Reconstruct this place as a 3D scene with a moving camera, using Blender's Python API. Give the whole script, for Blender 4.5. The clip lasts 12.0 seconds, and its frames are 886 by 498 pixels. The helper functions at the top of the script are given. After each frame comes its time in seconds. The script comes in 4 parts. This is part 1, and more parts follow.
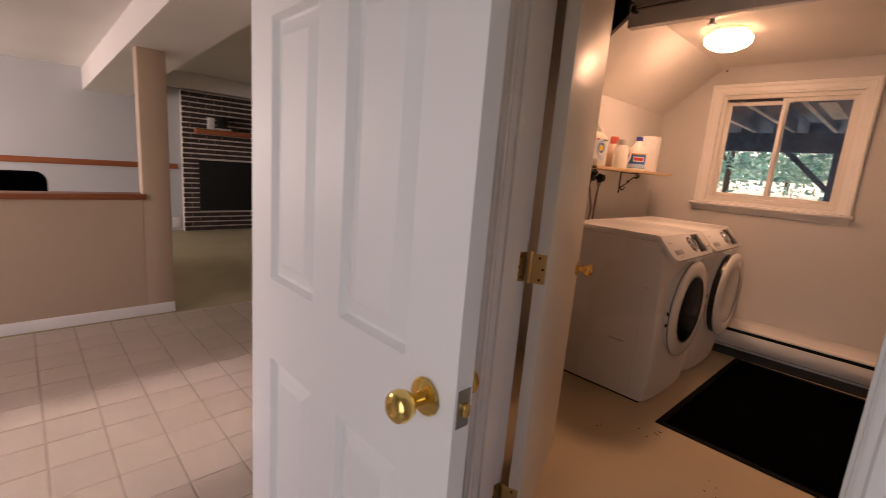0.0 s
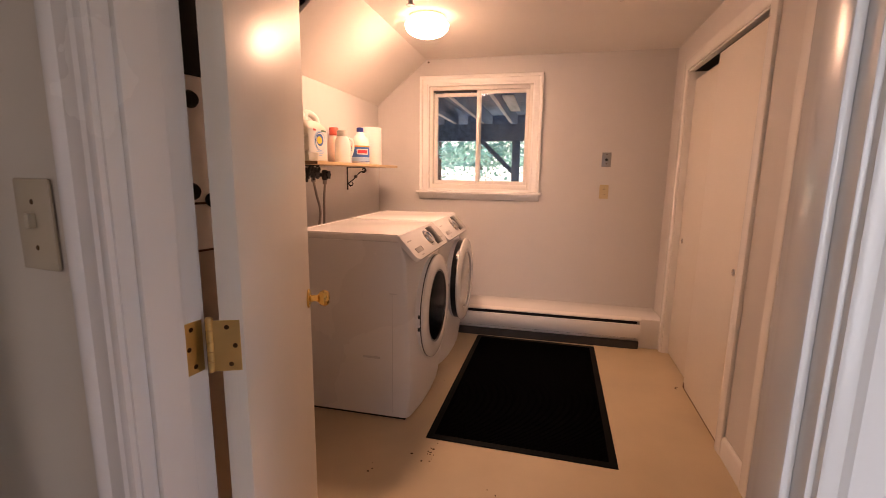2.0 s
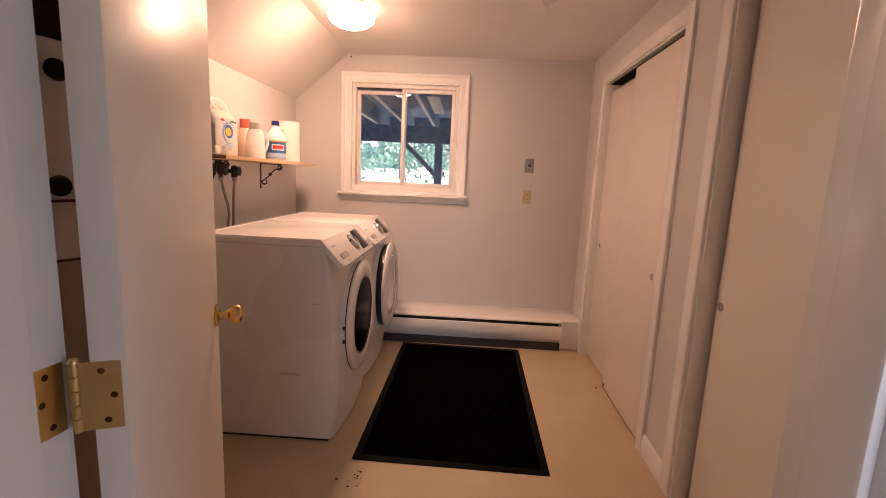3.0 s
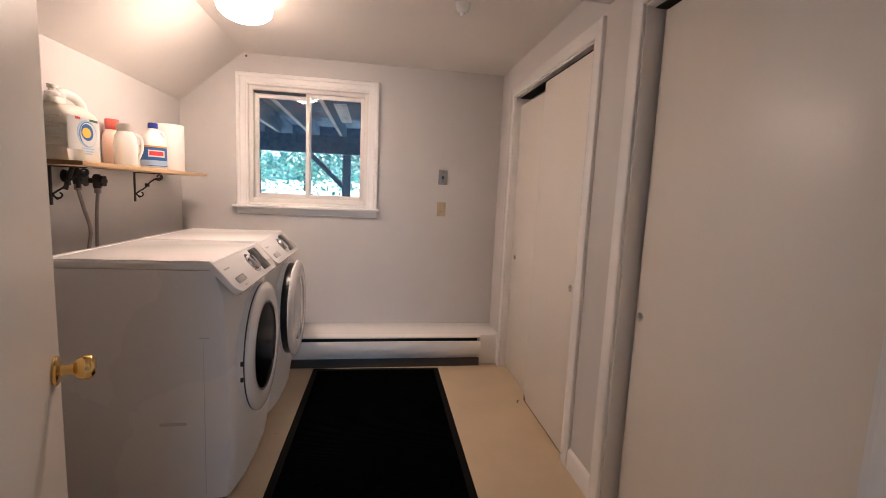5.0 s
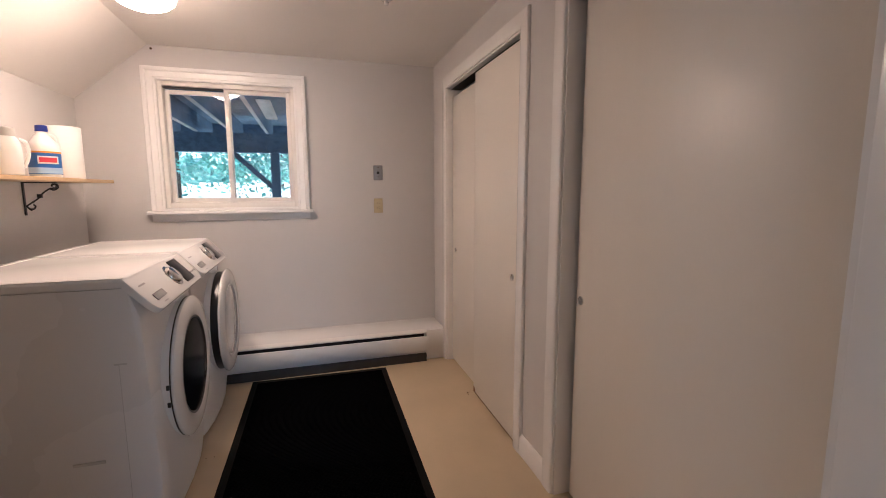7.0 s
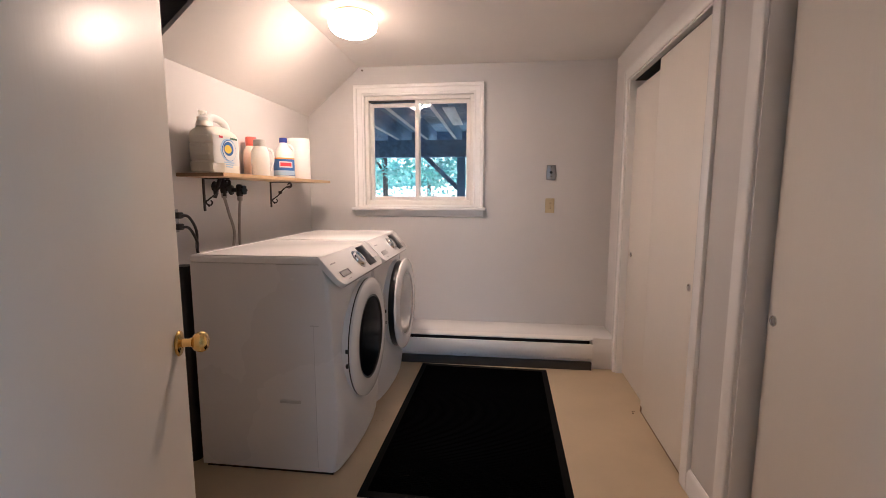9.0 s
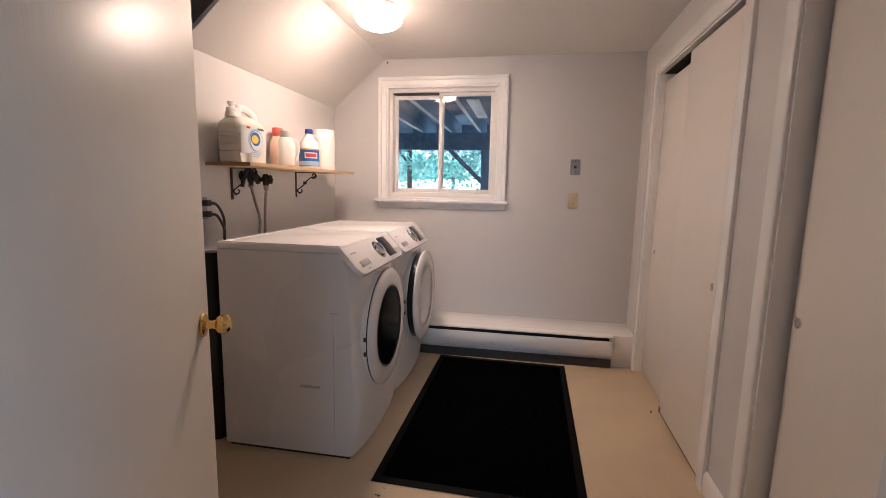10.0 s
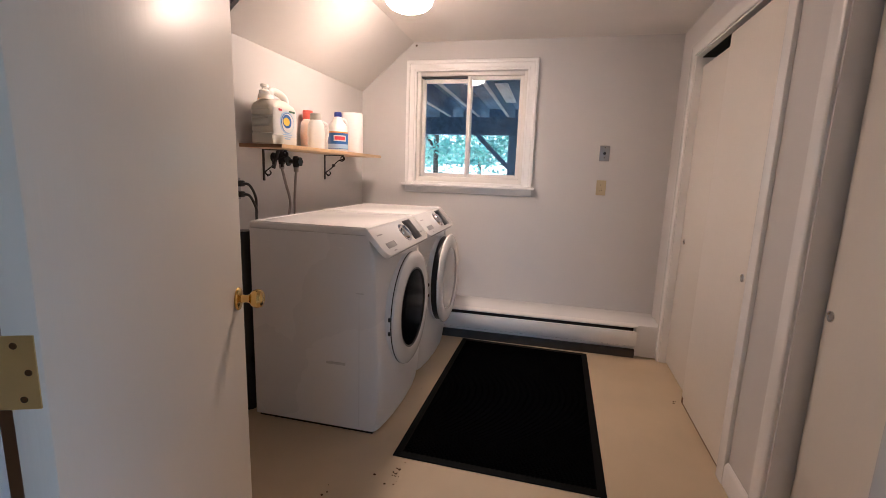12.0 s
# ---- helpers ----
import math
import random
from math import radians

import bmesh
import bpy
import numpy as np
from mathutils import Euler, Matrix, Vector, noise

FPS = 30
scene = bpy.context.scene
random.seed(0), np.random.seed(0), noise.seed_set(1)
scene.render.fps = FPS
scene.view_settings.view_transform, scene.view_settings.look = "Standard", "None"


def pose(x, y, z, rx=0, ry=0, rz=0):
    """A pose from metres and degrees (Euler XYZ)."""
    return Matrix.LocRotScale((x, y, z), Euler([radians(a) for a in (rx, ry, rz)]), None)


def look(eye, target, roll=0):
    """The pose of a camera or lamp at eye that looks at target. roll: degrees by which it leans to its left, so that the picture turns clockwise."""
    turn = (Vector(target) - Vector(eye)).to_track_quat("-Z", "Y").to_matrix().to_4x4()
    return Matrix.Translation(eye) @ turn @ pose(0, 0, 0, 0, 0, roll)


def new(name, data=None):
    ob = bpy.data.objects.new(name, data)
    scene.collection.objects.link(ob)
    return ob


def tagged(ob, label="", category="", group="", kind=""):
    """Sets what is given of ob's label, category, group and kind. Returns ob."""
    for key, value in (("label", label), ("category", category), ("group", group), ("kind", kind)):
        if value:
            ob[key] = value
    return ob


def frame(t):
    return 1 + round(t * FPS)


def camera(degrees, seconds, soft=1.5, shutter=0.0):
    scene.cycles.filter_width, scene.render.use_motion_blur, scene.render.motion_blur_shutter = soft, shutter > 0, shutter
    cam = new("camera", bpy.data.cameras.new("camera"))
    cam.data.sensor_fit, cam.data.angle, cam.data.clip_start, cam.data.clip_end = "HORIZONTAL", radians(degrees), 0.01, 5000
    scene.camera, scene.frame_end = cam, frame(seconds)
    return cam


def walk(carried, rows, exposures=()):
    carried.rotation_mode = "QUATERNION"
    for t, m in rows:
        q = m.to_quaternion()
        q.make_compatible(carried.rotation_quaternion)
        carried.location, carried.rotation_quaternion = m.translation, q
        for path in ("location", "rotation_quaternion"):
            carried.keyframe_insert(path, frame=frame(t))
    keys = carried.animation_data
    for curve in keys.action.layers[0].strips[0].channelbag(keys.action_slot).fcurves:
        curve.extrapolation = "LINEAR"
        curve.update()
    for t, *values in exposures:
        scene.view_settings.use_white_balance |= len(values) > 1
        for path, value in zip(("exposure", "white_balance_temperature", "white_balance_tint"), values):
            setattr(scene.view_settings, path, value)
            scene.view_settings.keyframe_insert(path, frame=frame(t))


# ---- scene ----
cam = camera(90.2, 12.0, soft=0.8, shutter=0.15)
PATH = [
    (0, (-1.096, 0.684, 1.314), (0.275, 2.091, 0.937), 4.6),
    (0.5, (-0.908, 0.716, 1.314), (0.795, 1.707, 0.969), 4.6),
    (1, (-0.777, 0.73, 1.314), (1.063, 1.441, 0.983), 4.6),
    (1.5, (-0.667, 0.789, 1.319), (1.184, 1.467, 0.985), 3.4),
    (2, (-0.606, 0.885, 1.324), (1.314, 1.332, 0.987), 0.8),
    (2.5, (-0.564, 0.942, 1.323), (1.397, 1.149, 0.989), 1.7),
    (4.3, (-0.337, 0.987, 1.308), (1.64, 0.835, 1.047), 2.6),
    (4.5, (-0.342, 1.003, 1.311), (1.629, 0.778, 1.057), 2.7),
    (5, (-0.328, 0.99, 1.314), (1.631, 0.67, 1.07), 2.6),
    (5.5, (-0.304, 0.977, 1.319), (1.592, 0.391, 1.072), 2.0),
    (6, (-0.269, 0.99, 1.315), (1.594, 0.307, 1.065), 1.1),
    (6.5, (-0.27, 0.98, 1.316), (1.595, 0.308, 1.058), 0.5),
    (7, (-0.28, 0.976, 1.316), (1.616, 0.397, 1.051), -0.2),
    (7.5, (-0.305, 0.947, 1.315), (1.65, 0.613, 1.06), -1.0),
    (7.7, (-0.31, 0.935, 1.32), (1.659, 0.697, 1.064), -1.0),
    (9.3, (-0.311, 0.837, 1.28), (1.653, 1.121, 1.026), 0.5),
    (9.5, (-0.318, 0.835, 1.288), (1.642, 1.131, 1.025), 0.8),
    (10, (-0.322, 0.823, 1.281), (1.628, 1.166, 1.003), 1.1),
    (10.5, (-0.331, 0.814, 1.282), (1.607, 1.212, 0.994), 1.3),
    (11, (-0.336, 0.815, 1.271), (1.591, 1.251, 0.964), 1.6),
    (11.5, (-0.343, 0.819, 1.275), (1.579, 1.264, 0.951), 1.8),
    (12, (-0.345, 0.822, 1.275), (1.574, 1.268, 0.93), 2.0),
]
EXPOSURES = [(0.0, 1.36, 8800, 39), (0.5, 1.65, 7900, 31), (1.0, 2.06, 8000, 34), (2.0, 2.14, 8050, 38), (2.7, 2.13, 7800, 38),
             (4.3, 2.12, 5600, 14), (12.0, 2.13, 5430, 14)]
walk(cam, [(t, look(eye, target, roll)) for t, eye, target, roll in PATH], EXPOSURES)


# ---- daylight and lamps ----
SUN_ELEVATION, SUN_BEARING = 52.0, 60.0
world = bpy.data.worlds.new("daylight")
scene.world = world
world.use_nodes = True
sky = world.node_tree.nodes.new("ShaderNodeTexSky")
sky.sky_type, sky.sun_disc = "NISHITA", False
sky.sun_elevation, sky.sun_rotation = radians(SUN_ELEVATION), radians(SUN_BEARING)
background = world.node_tree.nodes["Background"]
background.inputs["Strength"].default_value = 0.15
world.node_tree.links.new(sky.outputs["Color"], background.inputs["Color"])

sun_data = bpy.data.lights.new("sun", "SUN")
sun_data.energy, sun_data.angle, sun_data.color = 5.0, radians(0.5), (1.0, 0.95, 0.88)
sun = new("sun", sun_data)
_a, _e = radians(SUN_BEARING), radians(SUN_ELEVATION)
sun.matrix_world = look((math.sin(_a) * math.cos(_e) * 20, math.cos(_a) * math.cos(_e) * 20, math.sin(_e) * 20), (0, 0, 0))


def opening_light(name, at, towards, width, height, watts, colour):
    data = bpy.data.lights.new(name, "AREA")
    data.shape, data.size, data.size_y, data.energy, data.color = "RECTANGLE", width, height, watts, colour
    lamp = new(name, data)
    lamp.matrix_world = look(at, towards)
    return lamp


opening_light("daylight_hall_door", (-2.62, 0.75, 1.15), (0.0, 0.75, 1.1), 0.80, 1.80, 4.1, (0.62, 0.86, 1.0))
# added fill for the doorway's left casing; no window is known here
opening_light("hall_side_fill", (-1.30, -0.86, 1.20), (-1.30, 1.0, 1.10), 0.90, 1.60, 0.12, (0.68, 0.86, 1.0))
opening_light("daylight_tile_room", (-3.62, 3.2, 1.35), (0.0, 3.2, 0.6), 1.40, 1.20, 9.0, (0.86, 0.93, 1.0))
# added narrow beam, only to throw the bright stripe across the tiles
opening_light("tile_patch_beam", (-3.60, 2.93, 1.45), (-0.8, 2.93, 0.0), 0.96, 0.80, 0.75, (0.84, 0.92, 1.0)).data.spread = radians(7)
opening_light("daylight_fireplace_room", (-3.62, 6.6, 1.35), (0.0, 6.6, 1.0), 1.60, 1.10, 25.0, (0.88, 0.94, 1.0))

# ---- materials ----


def nodes_of(name):
    m = bpy.data.materials.new(name)
    m.use_nodes = True
    return m, m.node_tree.nodes, m.node_tree.links, m.node_tree.nodes["Principled BSDF"]


def paint(name, colour, rough=0.5, vary=0.06, scale=2.5, grain=180.0, bump=0.05, metal=0.0, coat=0.0, stretch=(1, 1, 1), spot=None, spot_scale=6.0, spot_level=0.66, per_object=0.0):
    """A coloured surface with broad blotches, fine grain, optional stains of a second colour and variation from piece to piece."""
    m, n, l, b = nodes_of(name)
    tex = n.new("ShaderNodeTexCoord")
    mp = n.new("ShaderNodeMapping")
    mp.inputs["Scale"].default_value = stretch
    l.new(tex.outputs["Object"], mp.inputs["Vector"])
    broad = n.new("ShaderNodeTexNoise")
    broad.inputs["Scale"].default_value, broad.inputs["Detail"].default_value = scale, 5
    fine = n.new("ShaderNodeTexNoise")
    fine.inputs["Scale"].default_value, fine.inputs["Detail"].default_value = grain, 3
    l.new(mp.outputs[0], broad.inputs["Vector"]), l.new(mp.outputs[0], fine.inputs["Vector"])
    ramp = n.new("ShaderNodeMapRange")
    ramp.inputs["From Min"].default_value, ramp.inputs["From Max"].default_value = 0.3, 0.7
    ramp.inputs["To Min"].default_value, ramp.inputs["To Max"].default_value = 1 - vary, 1 + vary
    l.new(broad.outputs["Fac"], ramp.inputs["Value"])
    mul = n.new("ShaderNodeVectorMath")
    mul.operation = "SCALE"
    mul.inputs[0].default_value = colour
    l.new(ramp.outputs[0], mul.inputs["Scale"])
    out = mul.outputs[0]
    if per_object:
        info = n.new("ShaderNodeObjectInfo")
        island = n.new("ShaderNodeNewGeometry")
        both = n.new("ShaderNodeMath")
        both.operation = "ADD"
        l.new(info.outputs["Random"], both.inputs[0]), l.new(island.outputs["Random Per Island"], both.inputs[1])
        r2 = n.new("ShaderNodeMapRange")
        r2.inputs["From Max"].default_value = 2.0
        r2.inputs["To Min"].default_value, r2.inputs["To Max"].default_value = 1 - per_object, 1 + per_object
        l.new(both.outputs[0], r2.inputs["Value"])
        m2 = n.new("ShaderNodeVectorMath")
        m2.operation = "SCALE"
        l.new(out, m2.inputs[0]), l.new(r2.outputs[0], m2.inputs["Scale"])
        out = m2.outputs[0]
    if spot:
        s1 = n.new("ShaderNodeTexNoise")
        s1.inputs["Scale"].default_value, s1.inputs["Detail"].default_value, s1.inputs["Roughness"].default_value = spot_scale, 8, 0.7
        l.new(mp.outputs[0], s1.inputs["Vector"])
        s2 = n.new("ShaderNodeMapRange")
        s2.inputs["From Min"].default_value, s2.inputs["From Max"].default_value = spot_level, spot_level + 0.06
        l.new(s1.outputs["Fac"], s2.inputs["Value"])
        mix = n.new("ShaderNodeMix")
        mix.data_type = "RGBA"
        l.new(s2.outputs[0], mix.inputs["Factor"]), l.new(out, mix.inputs["A"])
        mix.inputs["B"].default_value = (*spot, 1)
        out = mix.outputs["Result"]
    l.new(out, b.inputs["Base Color"])
    r3 = n.new("ShaderNodeMapRange")
    r3.inputs["To Min"].default_value, r3.inputs["To Max"].default_value = max(0.02, rough - 0.08), min(1, rough + 0.08)
    l.new(broad.outputs["Fac"], r3.inputs["Value"]), l.new(r3.outputs[0], b.inputs["Roughness"])
    b.inputs["Metallic"].default_value, b.inputs["Coat Weight"].default_value = metal, coat
    bp = n.new("ShaderNodeBump")
    bp.inputs["Strength"].default_value, bp.inputs["Distance"].default_value = bump, 0.002
    l.new(fine.outputs["Fac"], bp.inputs["Height"]), l.new(bp.outputs[0], b.inputs["Normal"])
    return m


def glowing(name, colour, strength):
    m, n, l, b = nodes_of(name)
    b.inputs["Base Color"].default_value = (*colour, 1)
    b.inputs["Emission Color"].default_value, b.inputs["Emission Strength"].default_value = (*colour, 1), strength
    return m


def clear_glass(name, tint=(1, 1, 1), rough=0.0):
    m, n, l, b = nodes_of(name)
    b.inputs["Base Color"].default_value = (*tint, 1)
    b.inputs["Transmission Weight"].default_value, b.inputs["Roughness"].default_value, b.inputs["IOR"].default_value = 1.0, rough, 1.45
    return m


WALL = paint("wall_paint_pale_grey", (0.635, 0.615, 0.60), 0.62, 0.03, 1.6, 240, 0.10)
CEIL = paint("ceiling_paint_white", (0.78, 0.75, 0.715), 0.75, 0.03, 1.3, 200, 0.12)
TRIM = paint("trim_paint_white_gloss", (0.88, 0.865, 0.85), 0.24, 0.03, 3.0, 60, 0.05)
SLAB = paint("door_paint_cream_gloss", (0.825, 0.78, 0.71), 0.37, 0.035, 1.4, 90, 0.22, stretch=(1, 1, 0.07))
DOORW = paint("door_paint_white_gloss", (0.80, 0.79, 0.79), 0.44, 0.02, 1.5, 80, 0.05, stretch=(1, 1, 0.2))
CONCRETE = paint("floor_paint_cream", (0.60, 0.475, 0.315), 0.40, 0.11, 1.7, 60, 0.14, spot=(0.26, 0.18, 0.11), spot_scale=4.0, spot_level=0.70)
HALLWALL = paint("hall_wall_paint_greige", (0.49, 0.445, 0.38), 0.6, 0.03, 1.5, 220, 0.1)
TAN = paint("half_wall_paint_beige", (0.54, 0.405, 0.30), 0.65, 0.03, 1.4, 220, 0.1)
BLUEGREY = paint("far_wall_paint_blue_grey", (0.52, 0.54, 0.57), 0.65, 0.03, 1.2, 200, 0.1)
TILE = paint("ceramic_tile_cream", (0.63, 0.525, 0.44), 0.26, 0.025, 9.0, 150, 0.04, per_object=0.07)
_geo = TILE.node_tree.nodes.new("ShaderNodeNewGeometry")
TILE.node_tree.links.new(_geo.outputs["Position"], TILE.node_tree.nodes["Mapping"].inputs["Vector"])
_gloss = TILE.node_tree.nodes["Principled BSDF"].inputs["Roughness"]
TILE.node_tree.links.remove(_gloss.links[0])
_gloss.default_value = 0.30
GROUT = paint("grout_brown", (0.50, 0.41, 0.34), 0.85, 0.12, 12.0, 300, 0.2)
CARPET = paint("carpet_straw", (0.44, 0.39, 0.24), 0.95, 0.06, 3.0, 700, 0.6)
BRICK = paint("brick_dark_brown", (0.050, 0.032, 0.028), 0.8, 0.2, 9.0, 160, 0.4, per_object=0.45)
MORTAR = paint("mortar_pale", (0.66, 0.62, 0.57), 0.9, 0.08, 8.0, 260, 0.3)
REDWOOD = paint("varnished_red_wood", (0.34, 0.105, 0.045), 0.35, 0.18, 3.0, 60, 0.06, stretch=(0.4, 8, 8))
PINE = paint("pine_shelf_board", (0.62, 0.43, 0.24), 0.5, 0.12, 3.0, 60, 0.06, stretch=(0.4, 9, 9))
ENDGRAIN = paint("pine_end_dark", (0.20, 0.11, 0.05), 0.6, 0.2, 30.0, 200, 0.1)
MAT = paint("black_rib_carpet_mat", (0.0014, 0.0014, 0.0015), 0.95, 0.25, 4.0, 500, 0.9)
MAT.node_tree.nodes["Principled BSDF"].inputs["Specular IOR Level"].default_value = 0.02
RUBBER = paint("black_rubber_edge", (0.004, 0.004, 0.004), 0.7, 0.15, 6.0, 120, 0.1)
RUBBER.node_tree.nodes["Principled BSDF"].inputs["Specular IOR Level"].default_value = 0.12
ENAMEL = paint("white_enamel", (0.80, 0.79, 0.79), 0.28, 0.015, 1.0, 160, 0.025)
ENAMEL2 = paint("white_gloss_plastic", (0.82, 0.81, 0.80), 0.18, 0.01, 1.0, 200, 0.01)
FLUE = paint("sooty_black_metal", (0.006, 0.006, 0.006), 0.9, 0.2, 6.0, 120, 0.1)
# browner copy of the tank's white, for the shadow on its lower part
SHADEDJACKET = paint("shaded_beige_jacket", (0.42, 0.35, 0.285), 0.5, 0.12, 4.0, 120, 0.05)
SEAM = paint("faint_pressed_line", (0.60, 0.59, 0.59), 0.4, 0.03, 5.0, 200, 0.02)
GREYPL = paint("grey_plastic", (0.34, 0.33, 0.33), 0.35, 0.03, 5.0, 200, 0.02)
BLACKPL = paint("black_plastic", (0.012, 0.012, 0.013), 0.3, 0.1, 5.0, 200, 0.03)
DARKGLASS = paint("dark_door_glass", (0.005, 0.006, 0.008), 0.22, 0.1, 4.0, 40, 0.0)
DARKGLASS.node_tree.nodes["Principled BSDF"].inputs["Specular IOR Level"].default_value = 0.01
# the reflection on the dryer's glass is put into its pale colour
REFLECTGLASS = paint("dryer_glass_reflected_light", (0.50, 0.48, 0.46), 0.10, 0.04, 3.0, 40, 0.0, coat=0.5)
BRASS = paint("polished_brass", (0.85, 0.58, 0.20), 0.16, 0.05, 8.0, 60, 0.02, metal=1.0)
BRASSDULL = paint("satin_brass", (0.72, 0.53, 0.24), 0.34, 0.08, 12.0, 120, 0.05, metal=1.0)
SCREW = paint("aged_screw", (0.10, 0.055, 0.025), 0.45, 0.15, 30.0, 200, 0.1, metal=1.0)
CHROME = paint("chrome", (0.75, 0.75, 0.76), 0.14, 0.03, 8.0, 80, 0.01, metal=1.0)
STEEL = paint("brushed_steel_plate", (0.34, 0.335, 0.34), 0.38, 0.05, 10.0, 150, 0.03, metal=1.0)
IRON = paint("black_wrought_iron", (0.018, 0.016, 0.015), 0.5, 0.2, 14.0, 150, 0.2)
HOSE = paint("grey_braided_hose", (0.28, 0.25, 0.23), 0.55, 0.12, 30.0, 400, 0.4)
VINYL = paint("white_vinyl", (0.80, 0.77, 0.73), 0.35, 0.02, 2.0, 120, 0.02)
TANPLATE = paint("aged_tan_plastic", (0.40, 0.335, 0.245), 0.4, 0.04, 6.0, 120, 0.02)
IVORY = paint("ivory_plastic", (0.56, 0.46, 0.28), 0.35, 0.03, 6.0, 120, 0.02)
HEATER = paint("heater_white_paint", (0.84, 0.82, 0.79), 0.38, 0.03, 3.0, 120, 0.04, spot=(0.35, 0.26, 0.18), spot_scale=22.0, spot_level=0.74)
FIN = paint("dark_heater_slot", (0.008, 0.007, 0.006), 0.7, 0.2, 20.0, 200, 0.1)
GREYBASE = paint("dark_grey_metal", (0.055, 0.049, 0.045), 0.6, 0.12, 12.0, 200, 0.1)
HDPE = paint("cream_jug_plastic", (0.74, 0.70, 0.61), 0.38, 0.03, 5.0, 120, 0.03)
HDPEW = paint("white_jug_plastic", (0.80, 0.79, 0.76), 0.35, 0.02, 5.0, 120, 0.03)
HDPEG = paint("pale_grey_jug_plastic", (0.56, 0.54, 0.50), 0.4, 0.04, 5.0, 120, 0.03)
PINKBOT = paint("salmon_bottle_plastic", (0.78, 0.60, 0.51), 0.3, 0.04, 5.0, 120, 0.02)
REDCAP = paint("coral_cap_plastic", (0.80, 0.16, 0.12), 0.35, 0.03, 5.0, 120, 0.02)
BLUECAP = paint("dark_blue_cap_plastic", (0.03, 0.05, 0.30), 0.35, 0.03, 5.0, 120, 0.02)
LBL_BLUE = paint("label_blue", (0.03, 0.13, 0.42), 0.4, 0.03, 5.0, 100, 0.01)
LBL_SKY = paint("label_light_blue", (0.38, 0.56, 0.76), 0.4, 0.03, 5.0, 100, 0.01)
LBL_WHITE = paint("label_white", (0.70, 0.71, 0.70), 0.4, 0.02, 5.0, 100, 0.01)
LBL_YELLOW = paint("label_yellow", (0.85, 0.60, 0.06), 0.4, 0.02, 5.0, 100, 0.01)
LBL_RED = paint("label_red", (0.62, 0.06, 0.08), 0.4, 0.02, 5.0, 100, 0.01)
LBL_GREEN = paint("label_dark_green", (0.05, 0.12, 0.07), 0.4, 0.02, 5.0, 100, 0.01)
LBL_ORANGE = paint("label_orange", (0.75, 0.30, 0.05), 0.4, 0.02, 5.0, 100, 0.01)
for _m in (HDPE, HDPEW, PINKBOT):   # thin translucent plastic
    _b = _m.node_tree.nodes["Principled BSDF"]
    _b.inputs["Subsurface Weight"].default_value, _b.inputs["Subsurface Scale"].default_value = 0.6, 0.08
    _b.inputs["Subsurface Radius"].default_value = (1.0, 0.9, 0.8)
PAPER = paint("paper_towel", (0.84, 0.82, 0.80), 0.95, 0.02, 8.0, 260, 0.35)
# near-black timber: the unlit stair cavity's shade is in the colour
CAVITYSHADE = paint("cavity_shade_timber", (0.055, 0.045, 0.04), 0.85, 0.25, 3.0, 80, 0.2, stretch=(6, 1, 6))
# the blue cast of the sky light is put into this timber colour
DECKWOOD = paint("deck_timber_blue_cast", (0.135, 0.21, 0.31), 0.85, 0.25, 3.0, 80, 0.2, stretch=(1, 5, 5))
# pale colour for the hanging board and for painted light under the joists
PALEBOARD_LITEDGE = paint("pale_board_and_lit_edge", (0.62, 0.64, 0.66), 0.8, 0.2, 4.0, 80, 0.2, stretch=(1, 5, 5))
LAWN = paint("dry_pale_lawn", (0.42, 0.43, 0.36), 0.95, 0.2, 0.8, 30, 0.5)
BARK = paint("bark_grey", (0.10, 0.08, 0.06), 0.9, 0.25, 6.0, 40, 0.6)
# leaf colour carries the same cool cast and extra brightness
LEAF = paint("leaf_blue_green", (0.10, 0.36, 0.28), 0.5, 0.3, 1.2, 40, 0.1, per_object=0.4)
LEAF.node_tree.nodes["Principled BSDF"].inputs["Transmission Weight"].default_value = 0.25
BULB = glowing("lit_opal_glass", (1.0, 0.70, 0.475), 29.5)
BULBEDGE = glowing("lit_opal_glass_edge", (1.0, 0.69, 0.46), 3.0)
PANE = clear_glass("window_pane")

# ---- builders ----


def thing(name, label, category, at=(0, 0, 0), turn=0.0, group="", kind=""):
    ob = new(name)
    ob.empty_display_size = 0.05
    ob.matrix_world = pose(*at, 0, 0, turn)
    return tagged(ob, label, category, group, kind)


def part(name, bm, material, parent=None, label="", smooth=35):
    me = bpy.data.meshes.new(name)
    bmesh.ops.recalc_face_normals(bm, faces=bm.faces)
    bm.to_mesh(me)
    bm.free()
    me.materials.append(material)
    if smooth:
        me.polygons.foreach_set("use_smooth", [True] * len(me.polygons))
        me.set_sharp_from_angle(angle=radians(smooth))
    ob = new(name, me)
    if parent is not None:
        ob.parent = parent
    return tagged(ob, label)


def box(x0, y0, z0, x1, y1, z1, bevel=0.0, bm=None, seg=2):
    own = bmesh.new()
    bmesh.ops.create_cube(own, size=1.0, matrix=Matrix.Translation(((x0 + x1) / 2, (y0 + y1) / 2, (z0 + z1) / 2)) @ Matrix.Diagonal((abs(x1 - x0), abs(y1 - y0), abs(z1 - z0), 1)))
    if bevel:
        bmesh.ops.bevel(own, geom=own.edges[:], offset=bevel, segments=seg, affect="EDGES", profile=0.5)
    return merged(own, bm)


def merged(own, bm):
    if bm is None:
        return own
    me = bpy.data.meshes.new("scratch")
    own.to_mesh(me)
    own.free()
    bm.from_mesh(me)
    bpy.data.meshes.remove(me)
    return bm


